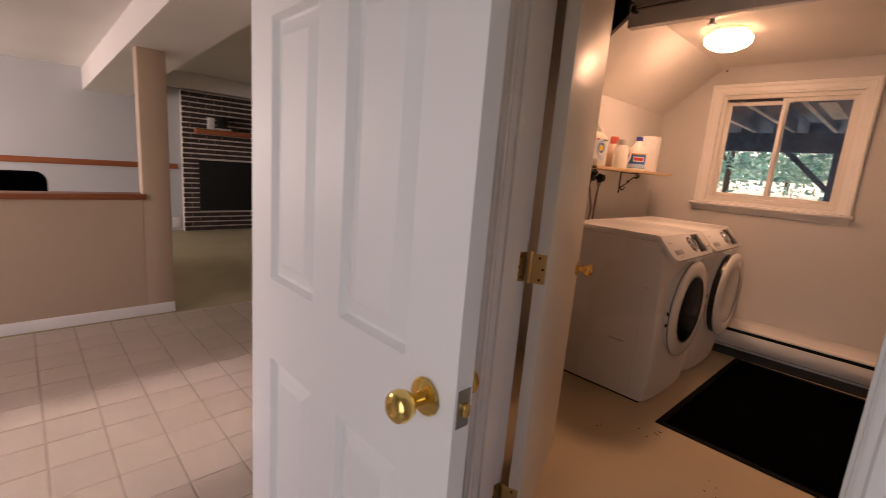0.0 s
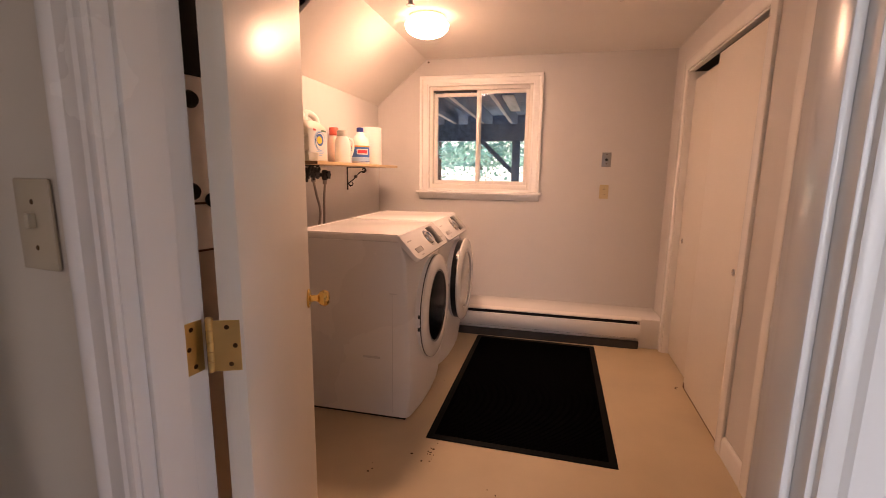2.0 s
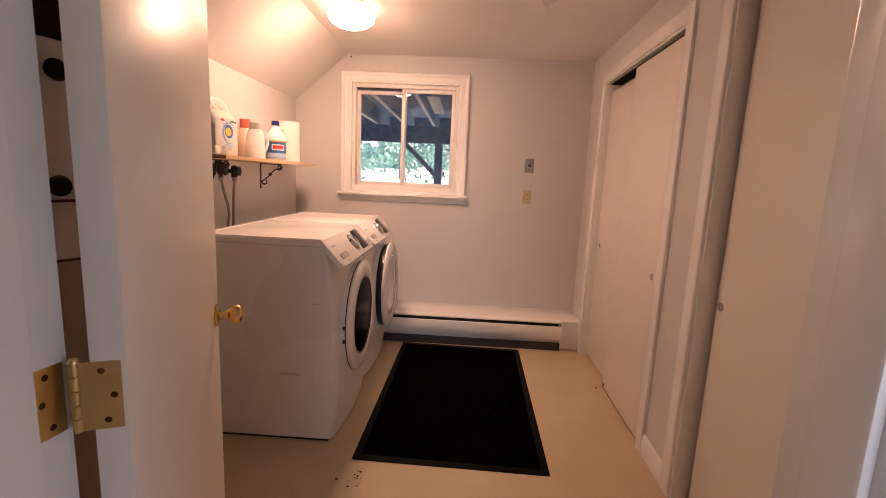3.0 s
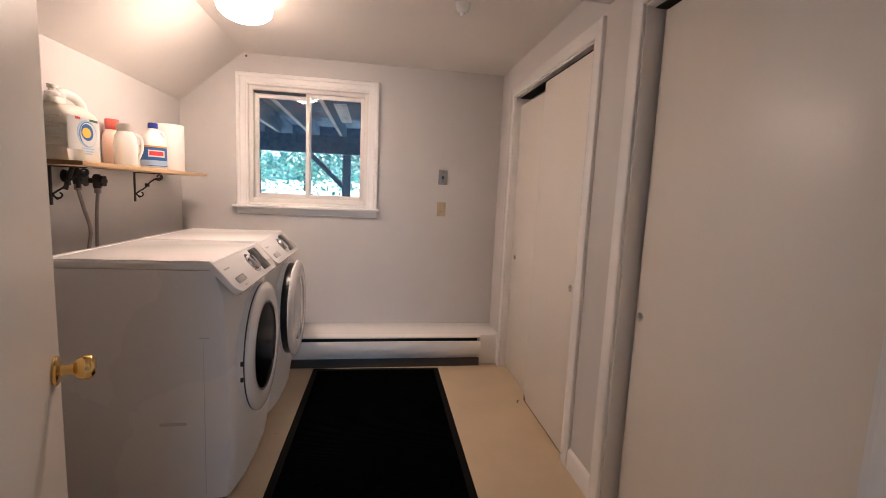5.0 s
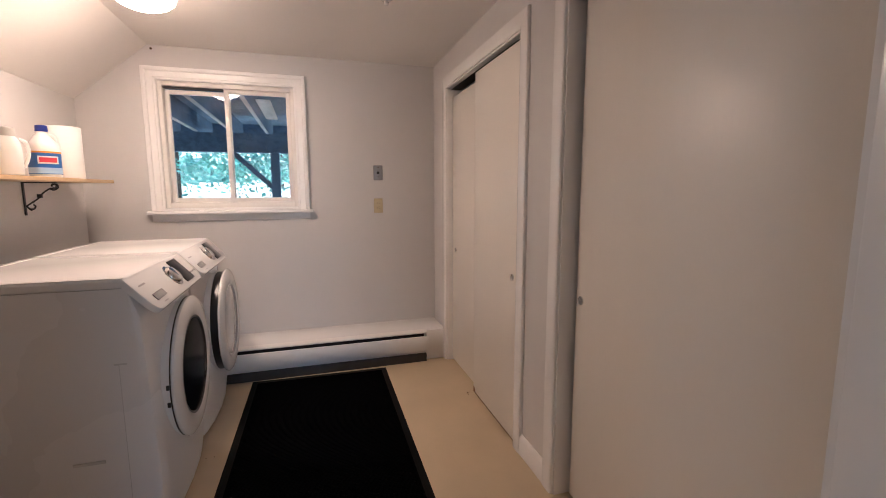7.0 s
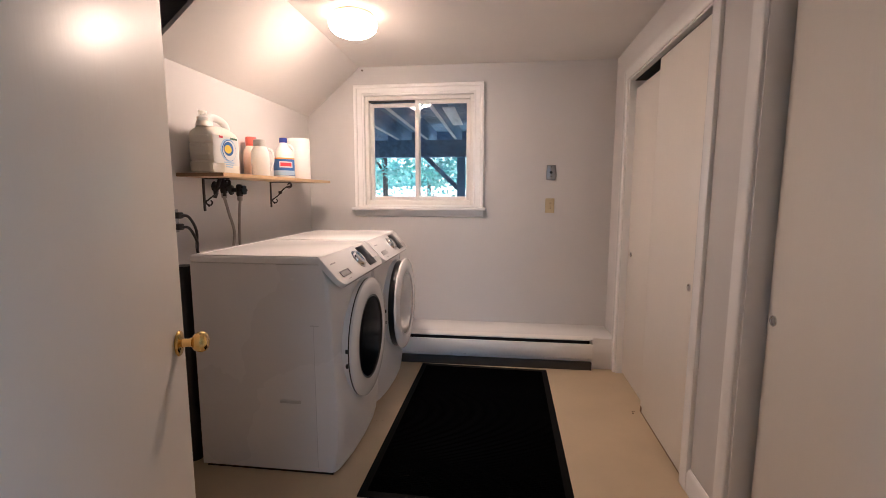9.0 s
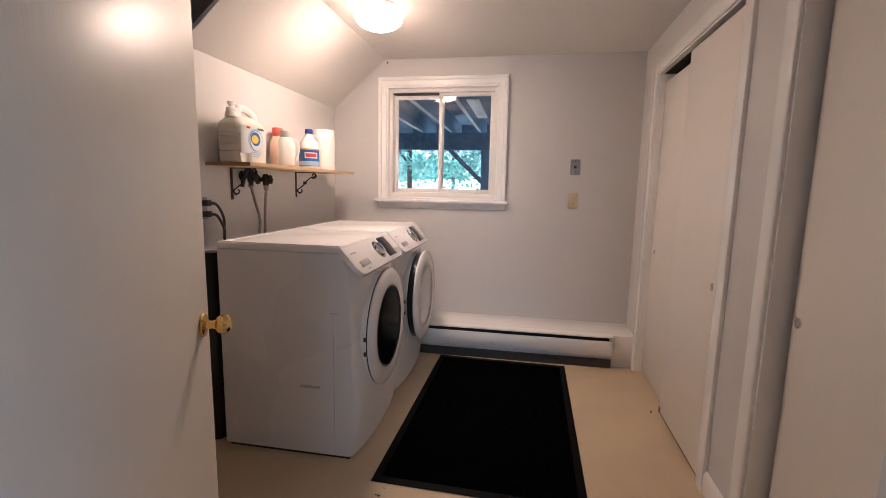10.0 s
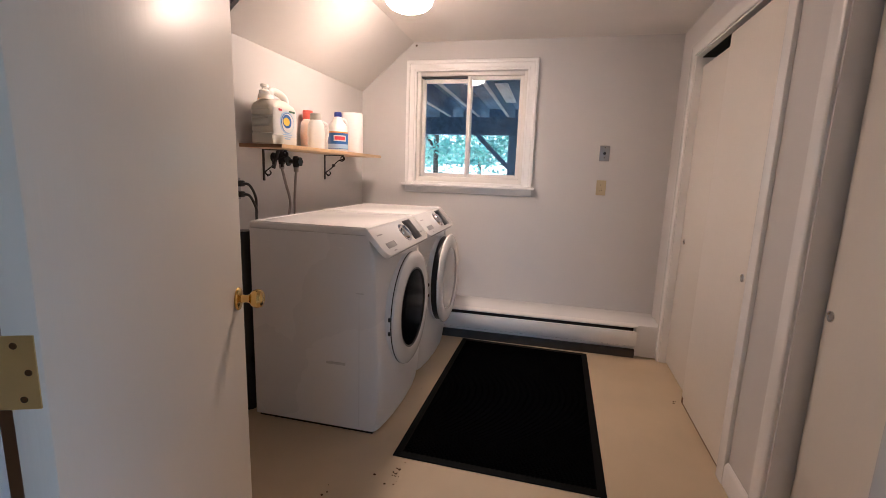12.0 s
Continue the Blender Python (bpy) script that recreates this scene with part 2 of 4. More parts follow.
def boxes(rows, bevel=0.0):
    bm = bmesh.new()
    for r in rows:
        box(*r, bevel=bevel, bm=bm)
    return bm


def lathe(profile, steps=32, m=None, bm=None, closed=False):
    """Turns a profile of (radius, height) about z, then poses it by m."""
    own = bmesh.new()
    rings = []
    for r, z in profile:
        if r < 1e-6:
            rings.append([own.verts.new((0, 0, z))])
        else:
            rings.append([own.verts.new((r * math.cos(2 * math.pi * k / steps), r * math.sin(2 * math.pi * k / steps), z)) for k in range(steps)])
    for a, b in zip(rings, rings[1:]):
        for k in range(steps):
            q = [a[k % len(a)], a[(k + 1) % len(a)], b[(k + 1) % len(b)], b[k % len(b)]]
            q = list(dict.fromkeys(q))
            if len(q) > 2:
                own.faces.new(q)
    if m is not None:
        own.transform(m)
    return merged(own, bm)


def rod(points, radius, steps=10, bm=None):
    """A round tube along points."""
    own = bmesh.new()
    pts = [Vector(p) for p in points]
    rings = []
    side = None
    for i, p in enumerate(pts):
        d = (pts[min(i + 1, len(pts) - 1)] - pts[max(i - 1, 0)]).normalized()
        ref = Vector((0, 0, 1)) if abs(d.z) < 0.9 else Vector((1, 0, 0))
        u = d.cross(ref).normalized() if side is None else (side - d * side.dot(d)).normalized()
        side = u
        v = d.cross(u)
        rings.append([own.verts.new(p + radius * (math.cos(2 * math.pi * k / steps) * u + math.sin(2 * math.pi * k / steps) * v)) for k in range(steps)])
    for a, b in zip(rings, rings[1:]):
        for k in range(steps):
            own.faces.new((a[k], a[(k + 1) % steps], b[(k + 1) % steps], b[k]))
    own.faces.new(rings[0][::-1]), own.faces.new(rings[-1])
    return merged(own, bm)


def curve_points(control, n=10):
    """A smooth path through the control points."""
    c = [Vector(p) for p in control]
    c = [2 * c[0] - c[1]] + c + [2 * c[-1] - c[-2]]
    out = []
    for i in range(1, len(c) - 2):
        for k in range(n):
            t = k / n
            a, b, d, e = c[i - 1], c[i], c[i + 1], c[i + 2]
            out.append(0.5 * ((2 * b) + (d - a) * t + (2 * a - 5 * b + 4 * d - e) * t * t + (3 * b - a - 3 * d + e) * t ** 3))
    return out + [c[-2]]


def sweep(profile, start, end, up, out):
    """A moulding: a profile of (along out, along up) carried from start to end."""
    bm = bmesh.new()
    s, e, u, o = Vector(start), Vector(end), Vector(up), Vector(out)
    a = [bm.verts.new(s + o * p + u * q) for p, q in profile]
    b = [bm.verts.new(e + o * p + u * q) for p, q in profile]
    n = len(a)
    for k in range(n):
        bm.faces.new((a[k], a[(k + 1) % n], b[(k + 1) % n], b[k]))
    bm.faces.new(a[::-1]), bm.faces.new(b)
    return bm


def structure(name, bm, material, label, category, smooth=35):
    return tagged(part(name, bm, material, None, "", smooth), label, category, "", "structure")


# casing: thin at the inner edge, stepped and thick at the outer
def casing_profile(w):
    return [(0, 0), (0.010, 0), (0.012, 0.004), (0.012, 0.16 * w), (0.016, 0.22 * w), (0.016, 0.62 * w), (0.021, 0.70 * w), (0.023, 0.84 * w), (0.020, 0.97 * w), (0.016, w), (0, w)]


def backband_profile(w):
    return [(0, 0), (0.010, 0), (0.012, 0.004), (0.012, 0.15 * w), (0.017, 0.19 * w), (0.017, 0.62 * w), (0.025, 0.66 * w), (0.029, 0.72 * w), (0.030, 0.88 * w), (0.027, 0.97 * w), (0.021, w), (0, w)]


def flat_profile(w):
    return [(0, 0), (0.012, 0), (0.016, 0.004), (0.018, 0.012), (0.018, w - 0.012), (0.016, w - 0.003), (0.012, w), (0, w)]


def casing_frame(name, axis, plane, out, a0, a1, z1, w, parent, material, z0=0.0, shape=casing_profile):
    """Three mitred lengths of casing round an opening; the wall runs along axis ('x' or 'y') at plane."""
    def at(a, z, p):
        return (a, plane + out * p, z) if axis == "x" else (plane + out * p, a, z)
    prof = shape(w)
    corners = [lambda q: (a0 - q, z0), lambda q: (a0 - q, z1 + q), lambda q: (a1 + q, z1 + q), lambda q: (a1 + q, z0)]
    for c0, c1 in zip(corners, corners[1:]):
        bm = bmesh.new()
        a = [bm.verts.new(at(*c0(q), p)) for p, q in prof]
        b = [bm.verts.new(at(*c1(q), p)) for p, q in prof]
        for k in range(len(a)):
            bm.faces.new((a[k], a[(k + 1) % len(a)], b[(k + 1) % len(a)], b[k]))
        bm.faces.new(a[::-1]), bm.faces.new(b)
        part(name, bm, material, parent)


def wall_along(axis, p0, p1, a0, a1, z0, z1, holes):
    """One solid wall along 'x' or 'y', between the planes p0 and p1, with rectangular openings (a0, a1, z0, z1) right through it."""
    aa = sorted({a0, a1, *[v for h in holes for v in h[:2]]})
    zz = sorted({z0, z1, *[v for h in holes for v in h[2:]]})

    def solid(i, k):
        if not (0 <= i < len(aa) - 1 and 0 <= k < len(zz) - 1):
            return False
        a, z = (aa[i] + aa[i + 1]) / 2, (zz[k] + zz[k + 1]) / 2
        return not any(h[0] < a < h[1] and h[2] < z < h[3] for h in holes)
    bm = bmesh.new()
    made = {}

    def v(i, side, k):
        if (i, side, k) not in made:
            p = (p0, p1)[side]
            made[i, side, k] = bm.verts.new((aa[i], p, zz[k]) if axis == "x" else (p, aa[i], zz[k]))
        return made[i, side, k]
    for i in range(len(aa) - 1):
        for k in range(len(zz) - 1):
            if not solid(i, k):
                continue
            for side in (0, 1):
                bm.faces.new((v(i, side, k), v(i + 1, side, k), v(i + 1, side, k + 1), v(i, side, k + 1)))
            for di, dk, e in ((-1, 0, ((i, k), (i, k + 1))), (1, 0, ((i + 1, k), (i + 1, k + 1))), (0, -1, ((i, k), (i + 1, k))), (0, 1, ((i, k + 1), (i + 1, k + 1)))):
                if not solid(i + di, k + dk):
                    (a, b), (c, d) = e
                    bm.faces.new((v(a, 0, b), v(c, 0, d), v(c, 1, d), v(a, 1, b)))
    return bm


# ---- the laundry's shell ----
XW, YL, ZC = 3.262, 2.40, 2.287      # window wall, shelf wall, ceiling
JL, JR, JH = 1.446, 0.645, 2.045     # doorway jambs and head
WT = 0.122                           # doorway wall thickness
WIN = (1.025, 1.940, 1.175, 2.080)   # window opening: y0, y1, z0, z1
SX = 1.575                           # where the sloped ceiling begins
FP = -4.2                            # floor edge beyond the closets

# the doorway wall stands a little askew to the room
SKEW = Matrix.Translation((0, JL, 0)) @ pose(0, 0, 0, 0, 0, -7.0) @ Matrix.Translation((0, -JL, 0))


def prism(plan, z0, z1):
    bm = bmesh.new()
    lo, hi = [bm.verts.new((x, y, z0)) for x, y in plan], [bm.verts.new((x, y, z1)) for x, y in plan]
    bm.faces.new(lo[::-1]), bm.faces.new(hi)
    for k in range(len(plan)):
        j = (k + 1) % len(plan)
        bm.faces.new((lo[k], lo[j], hi[j], hi[k]))
    return bm


structure("floor_laundry", prism([(-0.327, -0.80), (XW + 0.1, -0.80), (XW + 0.1, 2.72), (0.092, 2.72)], -0.10, 0.0), CONCRETE, "cream painted concrete floor, stained and chipped", "floor")
structure("wall_window", wall_along("y", XW, XW + 0.20, -0.80, 2.74, 0, 2.9, [WIN]), WALL, "pale grey painted wall with the window", "wall")
structure("wall_shelf", box(1.52, YL, 0, XW, YL + 0.12, 2.9), WALL, "pale grey painted wall behind the washers", "wall")
structure("wall_nook", boxes([(-0.0, 2.62, 0, SX, 2.74, 2.9), (1.52, YL + 0.12, 0, 1.60, 2.62, 2.9)]), WALL, "pale wall of the utility nook", "wall")
structure("baseboard_nook", box(0.2, 2.600, 0, 1.516, 2.618, 0.11, 0.003), TRIM, "white baseboard in the nook", "baseboard")
# closet wall with its two openings
CA, CB, CH = (1.652, 2.892), (0.09, 1.278), 2.052
ASKEW = Matrix.Translation((2.9, -0.025, 0)) @ pose(0, 0, 0, 0, 0, -1.0) @ Matrix.Translation((-2.9, 0.025, 0))   # this wall leaves the square by a degree
structure("wall_closet", wall_along("x", -0.145, -0.025, -0.19, XW + 0.05, 0, ZC, [(*CA, 0, CH), (*CB, 0, CH)]), WALL, "pale grey painted wall with two closets", "wall").matrix_world = ASKEW
structure("wall_closet_back", box(-0.30, -0.80, 0, XW, -0.70, ZC), WALL, "plain wall at the back of the closets", "wall")
# doorway wall between hall and laundry
structure("wall_doorway", wall_along("y", -WT, 0, -0.80, 2.74, 0, 2.9, [(JR - 0.018, JL + 0.018, 0, JH + 0.018)]), HALLWALL, "grey painted wall round the laundry doorway", "wall").matrix_world = SKEW
structure("ceiling_laundry", boxes([(-0.30, -0.80, ZC, XW, 1.957, ZC + 0.012), (0.06, -0.80, ZC + 0.012, XW, 1.957, ZC + 0.14)]), CEIL, "off-white painted ceiling", "ceiling")
slope = bmesh.new()
sv = [slope.verts.new(v) for v in ((SX, 1.957, ZC), (XW, 1.957, ZC), (XW, YL, 1.913), (SX, YL, 1.913), (SX, 1.972, ZC + 0.013), (XW, 1.972, ZC + 0.013), (XW, YL, 1.938), (SX, YL, 1.938))]
for f in ((0, 1, 2, 3), (7, 6, 5, 4), (0, 4, 5, 1), (3, 2, 6, 7), (1, 5, 6, 2), (0, 3, 7, 4)):
    slope.faces.new([sv[k] for k in f])
structure("ceiling_slope", slope, CEIL, "sloped off-white ceiling under the stairs", "ceiling", 0)
# cavity boards, coloured dark to stand for the shade up there
structure("ceiling_nook", box(0, 1.957, 2.80, XW, 2.74, 2.9), CAVITYSHADE, "boards above the nook, shade put into their dark colour", "ceiling")
structure("ceiling_nook_side", box(0.0, 1.940, ZC + 0.10, XW, 1.957, 2.8), CAVITYSHADE, "side of the stair cavity, shade put into its dark colour", "ceiling")
beam = structure("beam", box(1.50, 0.0, 2.160, 1.560, 1.985, ZC - 0.001, 0.004), TRIM, "painted boxed header across the laundry ceiling", "beam")
part("rod", rod([(1.470, 1.94, 2.245), (1.470, 0.05, 2.245)], 0.011), CHROME, beam, "thin pale rod along the header")
part("bracket", boxes([(1.455, 1.93, 2.228, 1.502, 1.955, 2.262), (1.455, 0.04, 2.228, 1.502, 0.06, 2.262)], 0.003), BLACKPL, beam, "dark end bracket")

# jamb lining, stop and casings of the doorway
lining = structure("door_frame_laundry", boxes([
    (-WT - 0.002, JL, 0, 0.002, JL + 0.017, JH + 0.018), (-WT - 0.002, JR - 0.017, 0, 0.002, JR, JH + 0.018), (-WT - 0.002, JR, JH, 0.002, JL, JH + 0.017)], 0.002), TRIM, "white painted wooden door frame", "door frame")
lining.matrix_world = SKEW
part("door_stop", box(-WT + 0.02, JR, 0, -0.040, JR + 0.009, JH, 0.003), TRIM, lining)
part("door_stop", box(-WT + 0.02, JL - 0.012, 0, -0.040, JL, JH, 0.003), TRIM, lining)
part("door_stop", box(-WT + 0.02, JR + 0.009, JH - 0.012, -0.040, JL - 0.012, JH, 0.003), TRIM, lining)
casing_frame("casing", "y", -WT, -1, JR - 0.005, JL + 0.005, JH + 0.005, 0.074, lining, TRIM)
casing_frame("casing", "y", 0.0, 1, JR - 0.005, JL + 0.005, JH + 0.005, 0.070, lining, TRIM)
part("strike_plate", box(-0.036, JR, 0.875, -0.006, JR + 0.0015, 0.935), BRASSDULL, lining, "brass strike plate")

# ledge and baseboard along the window wall
LX, LZ = 2.935, 0.235
structure("ledge_window_wall", box(LX, -0.024, 0, XW, YL, LZ, 0.004), TRIM, "white painted ledge along the foot of the window wall", "ledge")
skirt = [(0, 0), (0.014, 0), (0.014, 0.085), (0.009, 0.098), (0.004, 0.105), (0, 0.105)]
structure("baseboard_closet_wall", sweep(skirt, (1.350, -0.025, 0), (1.580, -0.025, 0), (0, 0, 1), (0, 1, 0)), TRIM, "white baseboard between the closets", "baseboard").matrix_world = ASKEW


def closet(name, x0, x1):
    f = structure(name, boxes([(x0 - 0.0005, -0.144, 0, x0 + 0.0025, -0.022, CH), (x1 - 0.014, -0.144, 0, x1 + 0.0005, -0.022, CH), (x0 + 0.0025, -0.144, CH - 0.014, x1 - 0.014, -0.022, CH + 0.0005)]), TRIM, "white painted closet door frame", "door frame")
    f.matrix_world = ASKEW
    casing_frame("casing", "x", -0.025, 1, x0 + 0.004, x1 - 0.004, CH - 0.004, 0.074, f, TRIM, 0.0, flat_profile)
    part("track", box(x0 + 0.0025, -0.130, CH - 0.018, x1 - 0.014, -0.056, CH - 0.0145), FIN, f, "dark metal sliding track")
    return f


closet("closet_frame_1", *CA)
closet("closet_frame_2", *CB)


def pull(x, y, z, parent):
    """A round recessed finger pull set in the face of a door."""
    m = pose(x, y, z, -90, 0, 0)
    part("finger_pull", lathe([(0.004, 0.0006), (0.013, 0.001), (0.0145, 0.0035), (0.017, 0.0040), (0.018, 0.002), (0.018, -0.004)], 24, m), CHROME, parent, "round nickel finger pull")
    # shade in the recess, painted as a grey disc
    part("pull_cup", lathe([(0.0, 0.0008), (0.0125, 0.0009)], 20, m), GREYPL, parent, "grey disc for the shade inside the pull")


def sliding_door(x0, x1, y0, y1, pull_x, label, z0=0.012, z1=1.995, edge=False):
    d = thing("sliding_closet_door", label, "closet door", ((x0 + x1) / 2, (y0 + y1) / 2, z0), group="sliding closet doors")
    d.matrix_world = ASKEW @ d.matrix_world
    w = (x1 - x0) / 2
    t = (y1 - y0) / 2
    part("panel", box(-w, -t, 0, w, t, z1 - z0, 0.003), SLAB, d)
    if edge:
        part("bottom_edge", box(-w + 0.002, t - 0.002, -0.001, w - 0.002, t + 0.0012, 0.005), ENDGRAIN, d, "thin dark brown strip along the bottom edge")
        part("splinter", box(w - 0.030, t - 0.001, 0.004, w - 0.006, t + 0.0016, 0.034, 0.001), ENDGRAIN, d, "chipped lower corner")
    if pull_x is not None:
        pull(pull_x - (x0 + x1) / 2, t, 0.875 - z0, d)
    return d


sliding_door(CA[0] + 0.008, 2.290, -0.058, -0.024, 1.722, "flat cream painted sliding closet door, front leaf", 0.012, 2.008, True)
sliding_door(2.235, CA[1] - 0.016, -0.100, -0.066, 2.80, "flat cream painted sliding closet door, rear leaf", 0.012, 1.982)
sliding_door(CB[0] + 0.016, CB[1] - 0.036, -0.118, -0.084, 1.208, "wide flat cream painted sliding closet door", 0.012, 2.022)

# ---- window and the outdoors behind it ----
y0, y1, z0, z1 = WIN
win = structure("window_1", boxes([
    (XW - 0.004, y0, z0, XW + 0.18, y0 + 0.016, z1), (XW - 0.004, y1 - 0.016, z0, XW + 0.18, y1, z1),
    (XW - 0.004, y0 + 0.016, z1 - 0.016, XW + 0.18, y1 - 0.016, z1), (XW - 0.004, y0 + 0.016, z0, XW + 0.18, y1 - 0.016, z0 + 0.020)], 0.001), TRIM, "white sliding window with wide painted casing", "window")
casing_frame("casing", "y", XW, -1, y0 + 0.014, y1 - 0.014, z1 - 0.014, 0.082, win, TRIM, z0 + 0.002, backband_profile)
part("window_sill", box(XW - 0.062, y0 - 0.090, z0 - 0.022, XW + 0.02, y1 + 0.090, z0 + 0.002, 0.006), TRIM, win, "deep white window sill")
part("apron", sweep([(0, 0), (0.014, 0.004), (0.018, 0.016), (0.018, 0.052), (0, 0.052)], (XW, y0 - 0.068, z0 - 0.075), (XW, y1 + 0.068, z0 - 0.075), (0, 0, 1), (-1, 0, 0)), TRIM, win)
FY0, FY1, FZ0, FZ1 = y0 + 0.016, y1 - 0.016, z0 + 0.020, z1 - 0.016
part("window_frame", boxes([
    (XW + 0.022, FY0, FZ0, XW + 0.115, FY0 + 0.026, FZ1), (XW + 0.022, FY1 - 0.026, FZ0, XW + 0.115, FY1, FZ1),
    (XW + 0.022, FY0 + 0.026, FZ1 - 0.030, XW + 0.115, FY1 - 0.026, FZ1), (XW + 0.022, FY0 + 0.026, FZ0, XW + 0.115, FY1 - 0.026, FZ0 + 0.038)], 0.003), VINYL, win)


def sash(ya, yb, xa, xb, za, zb):
    w = 0.030
    s = part("sash", boxes([(xa, ya, za, xb, ya + w, zb), (xa, yb - w, za, xb, yb, zb), (xa, ya + w, zb - w, xb, yb - w, zb), (xa, ya + w, za, xb, yb - w, za + w)], 0.003), VINYL, win)
    p = part("pane", box((xa + xb) / 2 - 0.003, ya + w - 0.004, za + w - 0.004, (xa + xb) / 2 + 0.003, yb - w + 0.004, zb - w + 0.004), PANE, s, "clear window glass", 0)
    p.visible_shadow = False


mid = 1.497
sash(FY0 + 0.027, mid + 0.018, XW + 0.044, XW + 0.070, FZ0 + 0.039, FZ1 - 0.031)
sash(mid - 0.018, FY1 - 0.027, XW + 0.078, XW + 0.104, FZ0 + 0.039, FZ1 - 0.046)
part("track", box(XW + 0.042, mid + 0.02, FZ1 - 0.042, XW + 0.074, FY1 - 0.027, FZ1 - 0.031), GREYBASE, win, "dark upper track")

# ---- outdoors ----
def ground_height(x, y):
    return 0.95 + 0.030 * max(0.0, x - 6.0) if x < 40 else 1.97


gm = bmesh.new()
gx = [3.47, 5, 6, 8, 11, 15, 20, 28, 40, 400]
gy = [-300, -60, -20, -8, -3, 0, 3, 6, 12, 25, 60, 300]
gv = [[gm.verts.new((x, y, ground_height(x, y))) for y in gy] for x in gx]
for a in range(len(gx) - 1):
    for b in range(len(gy) - 1):
        gm.faces.new((gv[a][b], gv[a + 1][b], gv[a + 1][b + 1], gv[a][b + 1]))
tagged(part("ground", gm, LAWN, None, "", 0), "pale sunlit dry lawn outside the window", "ground", "", "structure")

deck = thing("deck", "weathered timber deck above the yard, seen from below", "deck", (6.0, 1.4, 0.95))
DX, DY, DZ = 6.0, 1.4, 0.95


def deck_box(name, x0, y0, z0, x1, y1, z1, label="", material=None, parent=None):
    return part(name, box(x0 - DX, y0 - DY, z0 - DZ, x1 - DX, y1 - DY, z1 - DZ, 0.003), material or DECKWOOD, parent or deck, label)


deck_box("beam", 5.94, -3.0, 1.80, 6.06, 6.5, 2.035, "heavy dark carrying beam")
for k in range(-9, 11):
    y = 1.435 + 0.405 * k
    if -2.9 < y < 6.4:
        joist = deck_box("joist", 3.50, y - 0.02, 2.052, 6.88, y + 0.02, 2.27)
        # light on the joist's lower edge, painted as a pale strip
        deck_box("lit_edge_strip", 3.50, y - 0.020, 2.037, 5.92, y + 0.014, 2.0515, "pale strip for the light on the lower edge", PALEBOARD_LITEDGE, joist)
deck_box("rim_joist", 6.885, -3.0, 2.037, 6.93, 6.5, 2.27)
for k in range(24):
    deck_box("deck_board", 3.50 + 0.146 * k, -3.0, 2.273, 3.50 + 0.146 * k + 0.131, 6.5, 2.305)
for y in (-1.6, 1.355, 4.3):
    deck_box("post", 5.945, y - 0.055, 0.90, 6.055, y + 0.055, 1.798)
brace = box(-0.030, -0.030, 0, 0.030, 0.030, 0.68, 0.004)
brace.transform(pose(6.0 - DX, 1.40 - DY, 1.36 - DZ, -46, 0, 0))
part("brace", brace, DECKWOOD, deck, "diagonal knee brace")
deck_box("hanging_board", 3.62, 1.225, 2.024, 4.60, 1.335, 2.036, "pale board nailed under the joists", PALEBOARD_LITEDGE)


def tree(x, y, height, spread, seed, low):
    rnd = random.Random(seed)
    z = ground_height(x, y)
    t = thing("tree", "leafy green tree in sunlight beyond the deck", "tree", (x, y, z), group="trees beyond the deck")
    bm = bmesh.new()
    rod([(0, 0, 0), (0.05, 0.03, height * 0.4), (0.0, -0.04, height * 0.8)], 0.065, 8, bm)
    for k in range(6):
        a = k * 1.05 + seed
        rod(curve_points([(0, 0, height * (0.15 + 0.1 * k)), (spread * 0.4 * math.cos(a), spread * 0.4 * math.sin(a), height * (0.22 + 0.11 * k)), (spread * 0.8 * math.cos(a), spread * 0.8 * math.sin(a), height * (0.25 + 0.12 * k))], 4), 0.035, 6, bm)
    part("trunk", bm, BARK, t)
    verts, faces = [], []
    for c in range(115):
        a, r = rnd.uniform(0, 6.283), spread * math.sqrt(rnd.random())
        cz = rnd.uniform(low, height) * (1 - 0.25 * r / spread)
        cx, cy, cr = r * math.cos(a), r * math.sin(a), rnd.uniform(0.2, 0.55)
        for _ in range(62):
            v = Vector((rnd.gauss(0, 1), rnd.gauss(0, 1), rnd.gauss(0, 0.8)))
            p = Vector((cx, cy, cz)) + v * cr * 0.6
            u = Vector((rnd.gauss(0, 1), rnd.gauss(0, 1), rnd.gauss(0, 0.6))).normalized()
            w = u.orthogonal().normalized()
            s = rnd.uniform(0.035, 0.10)
            i = len(verts)
            verts += [p - u * s, p + w * s * 0.5, p + u * s, p - w * s * 0.5]
            faces.append((i, i + 1, i + 2, i + 3))
    me = bpy.data.meshes.new("crown")
    me.from_pydata([tuple(v) for v in verts], [], faces)
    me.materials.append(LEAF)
    crown = new("crown", me)
    crown.parent = t


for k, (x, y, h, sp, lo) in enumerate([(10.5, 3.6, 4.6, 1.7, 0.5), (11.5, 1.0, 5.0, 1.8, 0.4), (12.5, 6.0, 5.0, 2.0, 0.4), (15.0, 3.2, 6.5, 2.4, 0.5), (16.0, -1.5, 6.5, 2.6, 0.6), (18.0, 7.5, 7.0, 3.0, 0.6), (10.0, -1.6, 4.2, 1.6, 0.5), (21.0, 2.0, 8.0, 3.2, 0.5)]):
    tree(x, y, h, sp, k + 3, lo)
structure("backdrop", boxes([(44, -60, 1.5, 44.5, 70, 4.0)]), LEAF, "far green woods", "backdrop")

